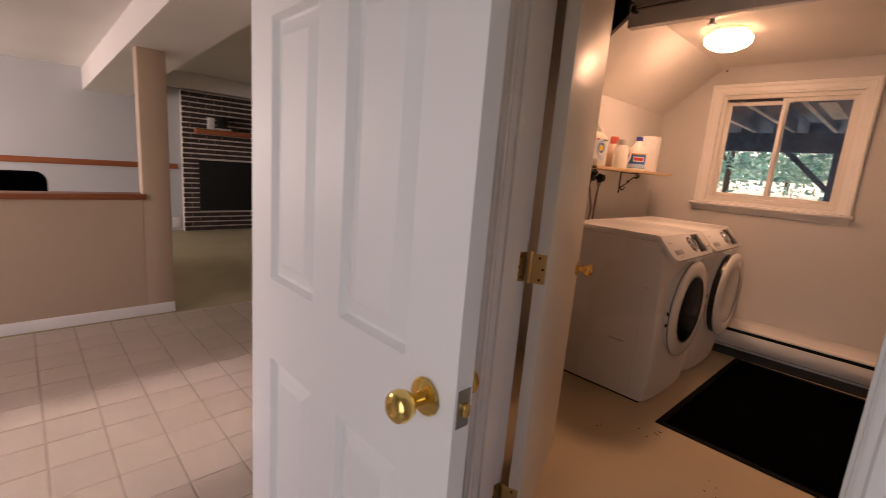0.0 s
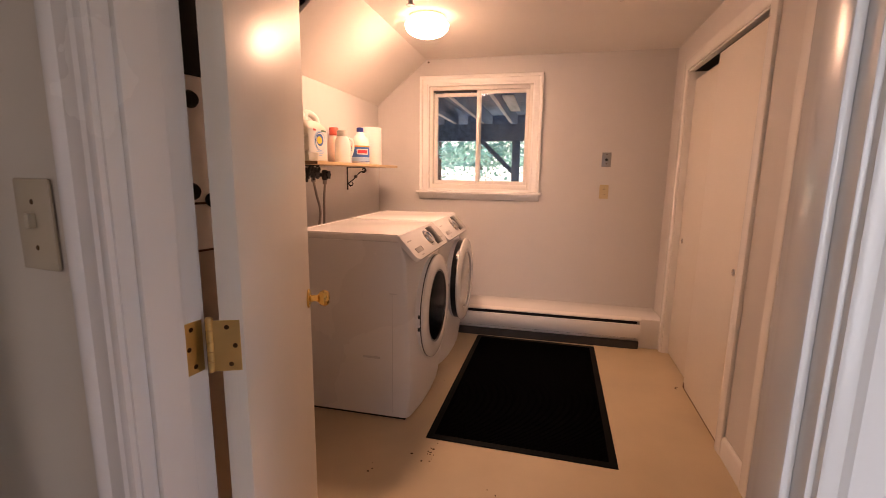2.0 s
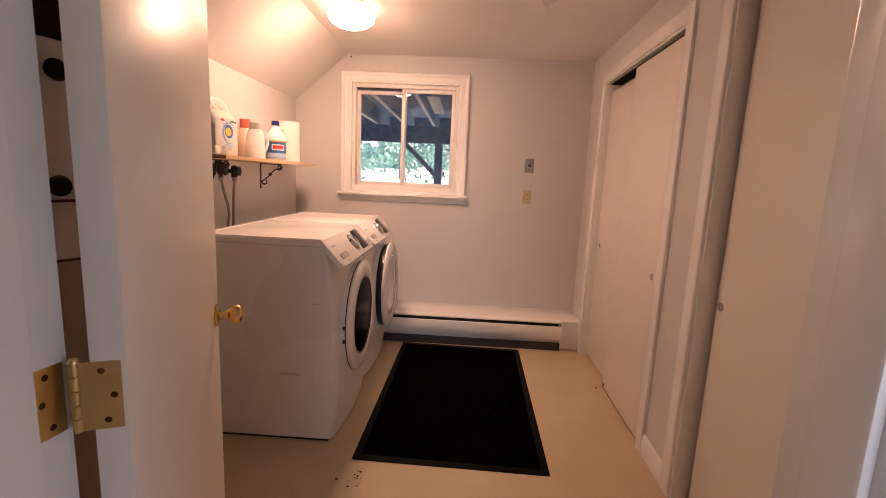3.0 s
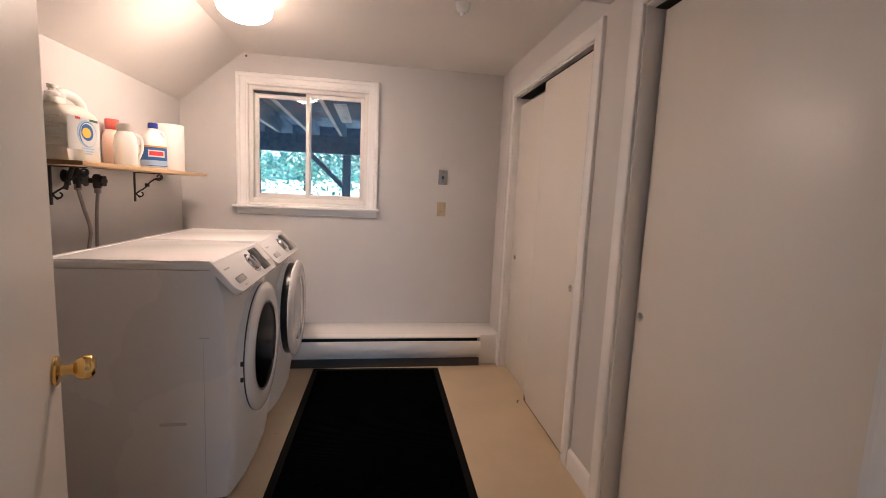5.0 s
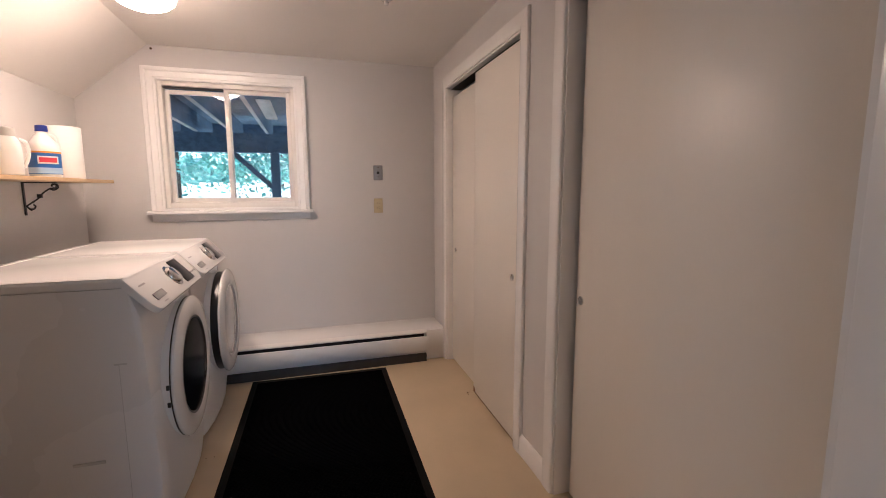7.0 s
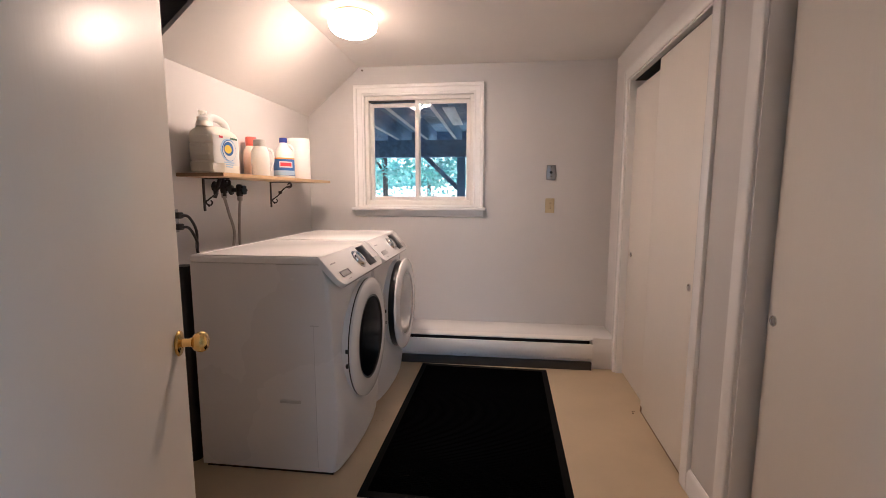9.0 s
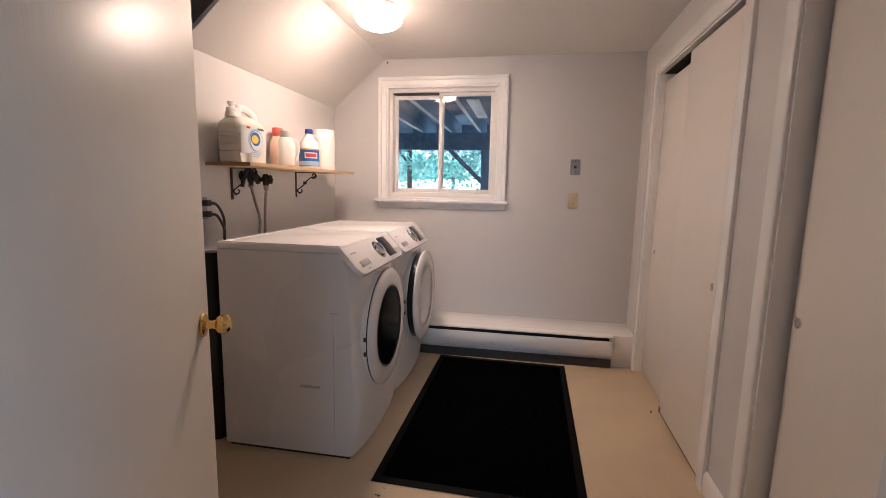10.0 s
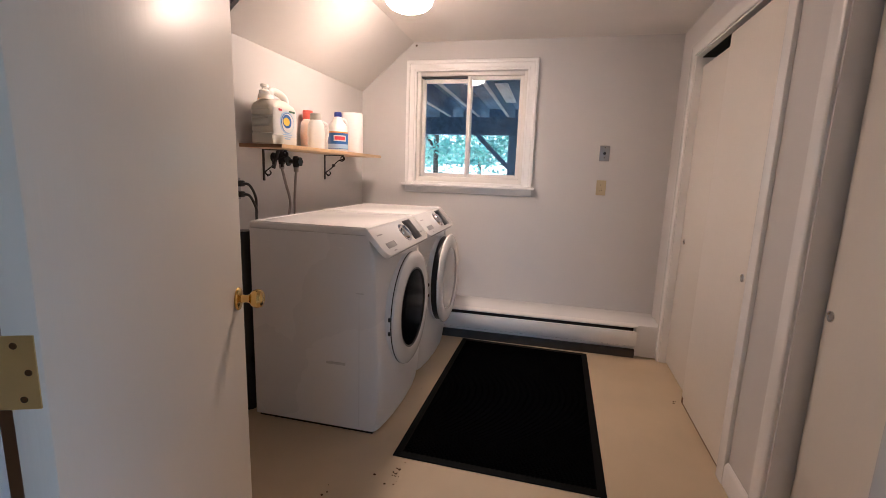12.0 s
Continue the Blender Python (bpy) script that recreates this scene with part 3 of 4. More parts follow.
# ---- hall and tiled room shell ----
HX, TY, FY = -2.70, 1.90, 8.26     # hall end wall, wall to the tiled room, fireplace wall
HZ, TZ = 2.300, 2.16
structure("floor_hall", box(-3.80, -0.80, -0.12, 0.0, TY, -0.0025), GROUT, "brown grouted floor bed", "floor")
structure("floor_tile_room", boxes([(-3.80, TY, -0.12, 0.05, 2.74, -0.0035), (-3.80, 2.74, -0.12, 3.6, 4.50, -0.0035)]), GROUT, "brown grouted floor bed of the tiled room", "floor")
structure("floor_carpet", box(-3.80, 4.50, -0.12, 3.6, FY + 0.2, -0.002), CARPET, "straw coloured carpet", "floor")
structure("wall_hall_end", wall_along("y", HX - 0.12, HX, -0.80, TY, 0, HZ, [(0.33, 1.17, 0.24, 2.06)]), HALLWALL, "grey hall wall with the glazed outer door opening", "wall")
# unseen side wall; its opening is added for the fill lamp
structure("wall_hall_side", wall_along("x", -0.92, -0.80, HX - 0.12, 0, 0, 2.9, [(-1.78, -0.82, 0.36, 2.04)]), HALLWALL, "grey hall side wall", "wall")
DW0, DW1 = -1.475, -0.575   # doorway into the tiled room
structure("wall_hall_tiled", wall_along("x", TY, TY + 0.12, -3.80, -0.02, 0, HZ, [(DW0, DW1, 0, 2.06)]), HALLWALL, "grey wall between hall and tiled room", "wall")
structure("wall_tiled_right", box(-WT, 2.74, 0, 3.6, 2.86, 2.9), TAN, "plain wall of the tiled room", "wall")
structure("wall_tiled_left", wall_along("y", -3.80, -3.68, TY + 0.12, FY, 0, TZ, [(2.5, 3.9, 0.75, 1.95), (5.8, 7.4, 0.8, 1.9)]), BLUEGREY, "blue grey wall with windows", "wall")
structure("wall_fireplace", box(-3.80, FY, 0, 3.6, FY + 0.15, 2.6), BLUEGREY, "blue grey wall beside the fireplace", "wall")
structure("wall_far_right", box(3.6, 2.74, 0, 3.7, FY + 0.15, 2.6), BLUEGREY, "plain wall closing the fireplace room", "wall")
structure("ceiling_hall", box(HX - 0.12, -0.92, HZ, 0.05, TY + 0.12, HZ + 0.1), CEIL, "off-white hall ceiling", "ceiling")
structure("ceiling_tile_room", boxes([(-3.80, TY + 0.12, TZ, -0.03, 2.80, TZ + 0.1), (-3.80, 2.80, TZ, -0.25, FY + 0.15, TZ + 0.1), (-0.25, 2.80, TZ + 0.15, 3.6, FY + 0.15, TZ + 0.25)]), CEIL, "off-white ceiling of the tiled room", "ceiling")
girder = bmesh.new()
gl = [girder.verts.new(v) for v in ((-0.545, TY + 0.12, 1.985), (-0.20, TY + 0.12, 1.985), (0.10, FY, 1.885), (-0.41, FY, 1.885))]
gh = [girder.verts.new((v.co.x, v.co.y, TZ + 0.155)) for v in gl]
girder.faces.new(gl), girder.faces.new(gh[::-1])
for k in range(4):
    girder.faces.new((gl[k], gl[(k + 1) % 4], gh[(k + 1) % 4], gh[k]))
structure("beam_main", girder, CEIL, "boxed white beam along the ceiling", "beam")
structure("beam_fireplace", box(0.02, FY - 0.16, 2.09, 3.6, FY - 0.001, TZ + 0.148, 0.004), CEIL, "white bulkhead above the fireplace", "beam")
frame2 = structure("door_frame_hall", boxes([(DW0 - 0.0, TY - 0.004, 0, DW0 + 0.017, TY + 0.124, 2.045), (DW1 - 0.017, TY - 0.004, 0, DW1, TY + 0.124, 2.045), (DW0 + 0.017, TY - 0.004, 2.043, DW1 - 0.017, TY + 0.124, 2.06)], 0.001), TRIM, "white painted door frame to the tiled room", "door frame")
casing_frame("casing", "x", TY, -1, DW0 + 0.012, DW1 - 0.012, 2.05, 0.06, frame2, TRIM)
# outer glazed door behind the walker
outer = structure("door_outer", boxes([(HX - 0.08, 0.335, 0.245, HX - 0.04, 0.40, 2.055), (HX - 0.08, 1.10, 0.245, HX - 0.04, 1.165, 2.055), (HX - 0.08, 0.40, 1.98, HX - 0.04, 1.10, 2.055), (HX - 0.08, 0.40, 0.245, HX - 0.04, 1.10, 0.33)]), TRIM, "white outer door with a tall glass light", "door")

# half wall, its cap and the post
half = thing("half_wall", "beige half wall with a dark red wooden cap", "half wall", (-2.0, 4.60, 0), kind="structure")
part("body", box(-1.80, -0.06, 0, 1.555, 0.06, 0.885), TAN, half)
part("cap", box(-1.80, -0.085, 0.886, 1.575, 0.085, 0.925, 0.008), REDWOOD, half, "dark red varnished wooden cap")
part("baseboard", sweep([(p, q * 0.74) for p, q in skirt], (-1.80, -0.06, 0), (1.735, -0.06, 0), (0, 0, 1), (0, -1, 0)), TRIM, half, "white baseboard")
structure("post", box(-0.443, 4.54, 0, -0.265, 4.66, 1.949, 0.004), TAN, "beige boxed post between half wall and beam", "post")
structure("chair_rail", sweep([(0, 0), (0.02, 0), (0.026, 0.02), (0.02, 0.075), (0, 0.075)], (-3.67, FY, 0.93), (0.64, FY, 0.93), (0, 0, 1), (0, -1, 0)), REDWOOD, "dark red wooden chair rail on the far wall", "chair rail")

fire = thing("fireplace", "dark brick fireplace with pale mortar and a black insert", "fireplace", (1.7, FY - 0.06, 0))
part("mortar", boxes([(-1.01, -0.05, 0, -0.77, 0.059, 2.07), (-0.77, -0.05, 1.06, 1.5, 0.059, 2.07), (-0.77, -0.05, 0, 1.5, 0.059, 0.34), (0.9, -0.05, 0.34, 1.5, 0.059, 1.06)]), MORTAR, fire, "pale mortar bed")
bricks = bmesh.new()
row = 0
z = 0.012
while z < 2.02:
    x = -1.01 - (0.11 if row % 2 else 0.0)
    while x < 1.45:
        x0b, x1b = max(x, -1.016), min(x + 0.211, 1.49)
        if x0b < -0.80 and z + 0.05 > 0.34 and z < 1.06:
            x1b = min(x1b, -0.772)
        if x1b - x0b > 0.03 and not (x1b > -0.77 and x0b < 0.9 and z + 0.05 > 0.34 and z < 1.06):
            box(x0b, -0.062 - random.uniform(0, 0.006), z, x1b, -0.045, z + 0.052, bm=bricks)
        x += 0.218
    z += 0.0735
    row += 1
tagged(part("bricks", bricks, BRICK, fire, "dark brown bricks", 0), kind="stuff")
part("insert", boxes([(-0.80, -0.072, 0.315, 0.93, 0.058, 1.085)], 0.004), FLUE, fire, "black firebox insert")
part("mantel", box(-0.86, -0.20, 1.47, 1.4, -0.064, 1.545, 0.006), REDWOOD, fire, "red wooden mantel shelf")
fig = thing("mantel_ornament", "small pale ornament on the red mantel shelf", "ornament", (2.32 - 1.15, FY - 0.19, 1.546))
part("book", box(-0.16, -0.03, 0, -0.07, 0.03, 0.17, 0.004), LBL_WHITE, fig)
part("base", box(-0.065, -0.035, 0, 0.16, 0.035, 0.03, 0.004), HDPE, fig)
part("vase", lathe([(0, 0), (0.05, 0.0), (0.085, 0.07), (0.07, 0.14), (0.04, 0.17), (0.0, 0.17)], 18, pose(0.05, 0, 0.031)), BLACKPL, fig)
plate = thing("wall_plate", "small white plate low on the wall by the fireplace", "outlet", (0.60, FY - 0.006, 0.05))
part("plate", box(-0.05, -0.006, 0, 0.05, 0.006, 0.16, 0.003), ENAMEL2, plate)
sofa = thing("sofa", "black upholstered sofa behind the half wall", "sofa", (-1.72, 6.0, 0))
part("base", box(-0.9, -0.42, 0.0, 0.95, 0.42, 0.42, 0.05), MAT, sofa)
part("backrest", box(-0.9, -0.42, 0.42, 0.80, -0.20, 0.99, 0.08, seg=4), MAT, sofa)
part("armrest", box(0.72, -0.41, 0.42, 0.95, 0.42, 0.66, 0.05, seg=3), MAT, sofa)

# ---- washer and dryer ----
WW, WB, WH = 0.70, 2.213, 1.010     # width, back, height


def rounded_plate(x0, y0, x1, y1, z0, z1, r):
    """A plate with two rounded lower corners and softened rims."""
    edge = []
    for cx, cy, a0 in ((x0 + r, y0 + r, 180), (x1 - r, y0 + r, 270)):
        for k in range(9):
            a = radians(a0 + 90 * k / 8)
            edge.append((cx + r * math.cos(a), cy + r * math.sin(a)))
    edge += [(x1, y1), (x0, y1)]
    bm = bmesh.new()
    c = ((x0 + x1) / 2, (y0 + y1) / 2)
    rings = []
    for z, k in ((z0, 0.0), (z1 - 0.008, 0.0), (z1 - 0.003, 0.002), (z1, 0.008)):
        rings.append([bm.verts.new((x - math.copysign(k, x - c[0]), y - math.copysign(k, y - c[1]), z)) for x, y in edge])
    for a, b in zip(rings, rings[1:]):
        for k in range(len(a)):
            bm.faces.new((a[k], a[(k + 1) % len(a)], b[(k + 1) % len(a)], b[k]))
    bm.faces.new(rings[0][::-1]), bm.faces.new(rings[-1])
    return bm


def machine(x0, label, name, dark):
    """Built round the middle of its foot, its front towards -y; y runs from -0.675 (front foot) to 0 (back)."""
    m = thing(name, label, name, (x0 + WW / 2, WB, 0.0))
    w = WW / 2 - 0.004
    bm = bmesh.new()
    # cabinet: side outline with the sloping console, carried across with a bowed front
    def outline(bow):
        f = -0.645 - bow
        return [(0, 0.012), (0, WH - 0.035), (-0.005, WH - 0.034), (-0.60, WH - 0.034), (-0.615, WH - 0.045), (f + 0.003, 0.868), (f - 0.006, 0.60), (f - 0.014, 0.40), (f - 0.020, 0.26), (f - 0.014, 0.13), (f + 0.002, 0.012)]
    cols = [(-w, -0.012), (-w + 0.006, 0.004), (-w + 0.02, 0.012), (-w + 0.05, 0.020), (-w * 0.5, 0.036), (0, 0.042), (w * 0.5, 0.036), (w - 0.05, 0.020), (w - 0.02, 0.012), (w - 0.006, 0.004), (w, -0.012)]
    rows = [[bm.verts.new((x, y, z)) for y, z in outline(b)] for x, b in cols]
    for a, b in zip(rows, rows[1:]):
        for k in range(len(a)):
            bm.faces.new((a[k], a[(k + 1) % len(a)], b[(k + 1) % len(a)], b[k]))
    bm.faces.new(rows[0][::-1]), bm.faces.new(rows[-1])
    body = part("cabinet", bm, ENAMEL, m, "", 28)
    part("side_seam", box(-w - 0.0015, -0.595, 0.70, -w + 0.001, -0.555, 0.706, 0.0005), SEAM, body)
    part("side_seam", box(-w - 0.0010, -0.571, 0.03, -w + 0.001, -0.569, 0.70), SEAM, body)
    part("side_vent", box(-w - 0.005, -0.50, 0.338, -w + 0.001, -0.40, 0.350, 0.002), SEAM, body, "pressed side mark")
    # top plate with rolled edge
    top = part("top", box(-w - 0.002, -0.612, WH - 0.034, w + 0.002, 0.002, WH, 0.010, seg=3), ENAMEL2, m, "white top plate")
    part("top_rim", boxes([(-w + 0.004, -0.600, WH - 0.001, -w + 0.022, -0.010, WH + 0.003), (w - 0.022, -0.600, WH - 0.001, w - 0.004, -0.010, WH + 0.003),
                           (-w + 0.022, -0.028, WH - 0.001, w - 0.022, -0.010, WH + 0.003)], 0.0012), ENAMEL2, top, "raised rolled rim")
    # console on the slope: a soft-cornered plate, leaning
    cm = pose(0, -0.660, 0.930, 48, 0, 0)
    plate = rounded_plate(-w - 0.001, -0.070, w + 0.001, 0.092, -0.012, 0.014, 0.052)
    plate.transform(cm)
    console = part("console", plate, ENAMEL2, m, "white sloping control panel")
    pocket = box(-w + 0.060, -0.034, 0.0135, -w + 0.170, -0.004, 0.0155, 0.003)
    pocket.transform(cm)
    part("drawer_pull", pocket, GREYPL, console, "grey drawer pull")
    mark = box(-w + 0.040, 0.042, 0.0135, -w + 0.105, 0.049, 0.0146)
    mark.transform(cm)
    part("maker_mark", mark, GREYPL, console)
    for k in range(3):
        tick = box(-w + 0.10 + 0.014 * k, -0.054, 0.0135, -w + 0.110 + 0.014 * k, -0.049, 0.0146)
        tick.transform(cm)
        part("mark", tick, GREYPL, console)
    part("dial", lathe([(0.0, 0.034), (0.028, 0.034), (0.036, 0.032), (0.040, 0.027), (0.042, 0.018), (0.053, 0.0165), (0.054, 0.012)], 40, cm @ pose(0.035, 0.014, 0)), CHROME, console, "chrome programme dial")
    scr = box(0.106, -0.046, 0.0135, 0.226, 0.078, 0.018, 0.004)
    scr.transform(cm)
    part("display", scr, BLACKPL, console, "dark display")
    for k in range(5):
        b = box(0.243 + 0.018 * k, -0.02, 0.0135, 0.253 + 0.018 * k, -0.012, 0.0155, 0.001)
        b.transform(cm)
        part("button", b, GREYPL, console)
    # round door
    dm = pose(0.022, -0.690, 0.549, 90, 0, 0)
    gap = 0.006 if dark else 0.048
    # door_gap: black bands stand in for the shade behind the door ring
    if dark:
        part("door_collar", lathe([(0.303, -0.045), (0.303, 0.011), (0.28, 0.012)], 64, dm), ENAMEL, m, "white collar behind the door")
        part("door_gap", lathe([(0.29, 0.009), (0.3025, 0.011), (0.3025, 0.0165), (0.27, 0.017)], 64, dm), BLACKPL, m, "black band for the thin shadow gap round the door")
    else:
        part("door_collar", lathe([(0.296, -0.045), (0.296, 0.018), (0.27, 0.019)], 64, dm), ENAMEL, m, "white collar behind the door")
        part("door_gap", lathe([(0.27, 0.016), (0.288, 0.0185), (0.288, 0.062), (0.26, 0.064)], 64, dm), BLACKPL, m, "black band for the shade behind the unlatched door")
    ring = part("door", lathe([(0.302, 0.010), (0.305, 0.015), (0.303, 0.022), (0.292, 0.030), (0.270, 0.036), (0.242, 0.037), (0.224, 0.034), (0.215, 0.029), (0.208, 0.014)], 64, dm @ pose(0, 0, gap)), ENAMEL2, m, "round white door ring")
    part("door_glass", lathe([(0.213, 0.026), (0.198, 0.029), (0.16, 0.033), (0.12, 0.036), (0.06, 0.038), (0.0, 0.039)], 48, dm @ pose(0, 0, gap)), DARKGLASS if dark else REFLECTGLASS, ring, "dark domed door glass" if dark else "round door window, reflected light in its pale colour")
    part("glass_rim", lathe([(0.2135, 0.024), (0.2160, 0.0315), (0.211, 0.0325), (0.205, 0.028)], 48, dm @ pose(0, 0, gap)), BLACKPL if dark else GREYPL, ring)
    for z in (0.567, 0.497):
        part("hinge", box(-0.2835, -0.702, z - 0.010, -0.274, -0.690, z + 0.010, 0.002), BLACKPL, m)
    for sx in (-1, 1):
        for y in (-0.60, -0.06):
            part("foot", lathe([(0, 0), (0.024, 0), (0.024, 0.012), (0.012, 0.014), (0.012, 0.030), (0, 0.030)], 14, pose(sx * (w - 0.05), y, 0)), BLACKPL, m, "black levelling foot")
    # black slab drawing the dark shadow line below the cabinet
    part("foot_shade", boxes([(-w + 0.002, -0.640, 0.001, w - 0.002, -0.02, 0.0118)]), BLACKPL, m, "black slab for the shade under the cabinet")
    return m


machine(1.495, "white front loading washer with dark round door glass", "washing_machine", True)
machine(2.203, "white front loading dryer with round door window, reflected light in its pale colour", "clothes_dryer", False)

# ---- mat ----
mat = thing("floor_mat", "black ribbed floor mat with a rubber border", "mat", (2.115, 0.94, 0.0))
part("border", box(-0.755, -0.460, 0.0, 0.755, 0.460, 0.005, 0.002), RUBBER, mat, "flat black rubber border")
ribs = bmesh.new()
for k in range(118):
    box(-0.715 + 0.0121 * k, -0.422, 0.0045, -0.715 + 0.0121 * k + 0.0085, 0.422, 0.0085, bm=ribs)
tagged(part("ribbed_surface", ribs, MAT, mat, "black ribbed pile"), kind="stuff")
mat.matrix_world = pose(2.115, 0.945, 0.0005, 0, 0, -1.3)

# ---- baseboard heater ----
heat = thing("baseboard_heater", "white metal baseboard heater below the window", "heater", (LX, 0.14, 0.0))
HL = 2.05
part("back_plate", box(-0.012, 0, 0.03, -0.001, HL, 0.2405), HEATER, heat)
part("top_cover", sweep([(0.0, 0.247), (0.056, 0.245), (0.062, 0.241), (0.062, 0.233), (0.058, 0.233), (0.054, 0.239), (0.0, 0.241)], (0, 0, 0), (0, HL, 0), (0, 0, 1), (-1, 0, 0)), HEATER, heat, "sloping top lip")
part("front_panel", sweep([(0.058, 0.098), (0.064, 0.098), (0.068, 0.104), (0.068, 0.202), (0.064, 0.208), (0.056, 0.208), (0.060, 0.198), (0.060, 0.104)], (0, 0, 0), (0, HL, 0), (0, 0, 1), (-1, 0, 0)), HEATER, heat, "white front panel")
part("fin_block", box(-0.030, 0.02, 0.085, -0.014, HL - 0.02, 0.230), FIN, heat, "dark fin block in the slot")
part("end_cap", box(-0.030, -0.004, 0.066, -0.001, 0.004, 0.2405, 0.002), HEATER, heat)
part("foot_rail", box(-0.036, 0.0, 0.0, -0.002, HL, 0.060, 0.002), GREYBASE, heat, "dark grey base rail")

# ---- laundry door, standing open ----
door = thing("door_laundry", "flat cream painted door standing open with brass knob", "door", (-0.002, 1.412, 0.0), 22.3)
leaf = part("leaf", box(0.004, -0.040, 0.012, 0.792, -0.001, 2.035, 0.002), SLAB, door)


def knob(parent, m, material=BRASS):
    """A round door knob with its rose; it stands out along z of m."""
    part("rose", lathe([(0, 0.001), (0.031, 0.001), (0.033, 0.004), (0.030, 0.008), (0.020, 0.011), (0.012, 0.012)], 32, m), material, parent, "brass rose")
    part("knob", lathe([(0.012, 0.010), (0.0105, 0.026), (0.013, 0.034), (0.022, 0.040), (0.0265, 0.050), (0.0268, 0.058), (0.024, 0.066), (0.017, 0.071), (0.010, 0.0715), (0.007, 0.070), (0, 0.070)], 32, m), material, parent, "round brass knob")


knob(door, pose(0.735, -0.040, 0.902, 90, 0, 0))
knob(door, pose(0.735, -0.001, 0.902, -90, 0, 0))
for z in (0.24, 1.030, 1.82):
    h = part("hinge_leaf", box(0.0022, -0.034, z - 0.045, 0.0039, 0.012, z + 0.045), BRASSDULL, door, "brass hinge leaf on the door edge")
    knuckle = bmesh.new()
    for k in range(5):
        rod([(0.004, 0.015, z - 0.046 + 0.0184 * k + 0.0006), (0.004, 0.015, z - 0.046 + 0.0184 * k + 0.0178)], 0.0058, 14, knuckle)
    part("hinge_knuckle", knuckle, BRASSDULL, h)
    part("hinge_pin", lathe([(0, 0.052), (0.004, 0.051), (0.0068, 0.047), (0.0068, 0.045)], 14, pose(0.004, 0.015, z)), BRASSDULL, h)
    for sy, sz in ((-0.013, 0.033), (-0.025, 0.0), (-0.017, -0.033)):
        part("screw", lathe([(0, 0.0008), (0.0035, 0.0006), (0.0042, 0)], 12, pose(0.0022, sy, z + sz, 0, -90, 0)), SCREW, h)
    part("hinge_leaf", box(-0.040, JL - 0.0016, z - 0.045, -0.001, JL - 0.0002, z + 0.045), BRASSDULL, lining, "brass hinge leaf on the jamb")
    for sx, sz in ((-0.022, 0.033), (-0.028, 0.0), (-0.018, -0.033)):
        part("screw", lathe([(0, 0.0008), (0.0035, 0.0006), (0.0042, 0)], 12, pose(sx, JL - 0.0016, z + sz, 90, 0, 0)), SCREW, lining)

# ---- six panel hall door, standing open ----
pd = thing("door_hall", "white six panel door standing open with brass knob", "door", (-0.637, 1.822, 0.0), -90.0)
DWID, DTH = 0.752, 0.035
zs = [(0.012, 0.24), (0.808, 1.012), (1.60, 1.68), (1.915, 2.035)]
stiles = [(0.0, 0.118), (0.327, 0.432), (0.636, DWID)]
rows = [(a, 0.0, 0.012, b, DTH, 2.035) for a, b in stiles]
for a, b in zs:
    rows += [(0.118, 0.0, a, 0.327, DTH, b), (0.432, 0.0, a, 0.636, DTH, b)]
slab = part("leaf", boxes([(x0, -y1, z0, x1, -y0, z1) for x0, y0, z0, x1, y1, z1 in rows]), DOORW, pd)


def raised_panel(x0, x1, z0, z1):
    """A bevelled field, recessed between the stiles on both faces."""
    bm = bmesh.new()
    for face, into in ((0.0, -1), (-DTH, 1)):
        def ring(inset, depth):
            return [bm.verts.new((x, face + into * depth, z)) for x, z in ((x0 + inset, z0 + inset), (x1 - inset, z0 + inset), (x1 - inset, z1 - inset), (x0 + inset, z1 - inset))]
        rings = [ring(0.0, 0.0005), ring(0.008, 0.014), ring(0.014, 0.0155), ring(0.048, 0.003)]
        for a, b in zip(rings, rings[1:]):
            for k in range(4):
                bm.faces.new((a[k], a[(k + 1) % 4], b[(k + 1) % 4], b[k]))
        bm.faces.new(rings[-1])
    return part("panel", bm, DOORW, slab, "", 20)


for x0, x1 in ((0.118, 0.327), (0.432, 0.636)):
    for z0, z1 in ((0.24, 0.808), (1.012, 1.60), (1.68, 1.915)):
        raised_panel(x0, x1, z0, z1)
knob(pd, pose(0.692, -DTH, 0.968, 90, 0, 0) @ Matrix.Scale(0.92, 4))
knob(pd, pose(0.692, 0.0, 0.968, -90, 0, 0) @ Matrix.Scale(0.92, 4))
part("latch_plate", box(DWID, -DTH / 2 - 0.0125, 0.940, DWID + 0.0015, -DTH / 2 + 0.0125, 1.000), STEEL, pd, "steel latch plate on the door edge")
part("latch", box(DWID + 0.001, -DTH / 2 - 0.006, 0.960, DWID + 0.010, -DTH / 2 + 0.006, 0.980, 0.002), BRASS, pd)
for z in (0.25, 1.03, 1.80):
    part("hinge_leaf", box(-0.0016, -0.032, z - 0.045, -0.0002, -0.002, z + 0.045), BRASSDULL, pd, "brass hinge leaf")

# ---- ceiling lamp ----
lamp = thing("ceiling_lamp", "lit white glass dome ceiling lamp with pale rim", "ceiling lamp", (2.245, 1.672, ZC - 0.001))
part("rim", lathe([(0, 0), (0.110, 0), (0.118, -0.010), (0.118, -0.030), (0.112, -0.034), (0, -0.034)], 48), HDPE, lamp, "pale metal rim")
part("dome_edge", lathe([(0.108, -0.034), (0.134, -0.040), (0.138, -0.052), (0.129, -0.076)], 48), BULBEDGE, lamp, "dimmer rolled edge of the opal glass")
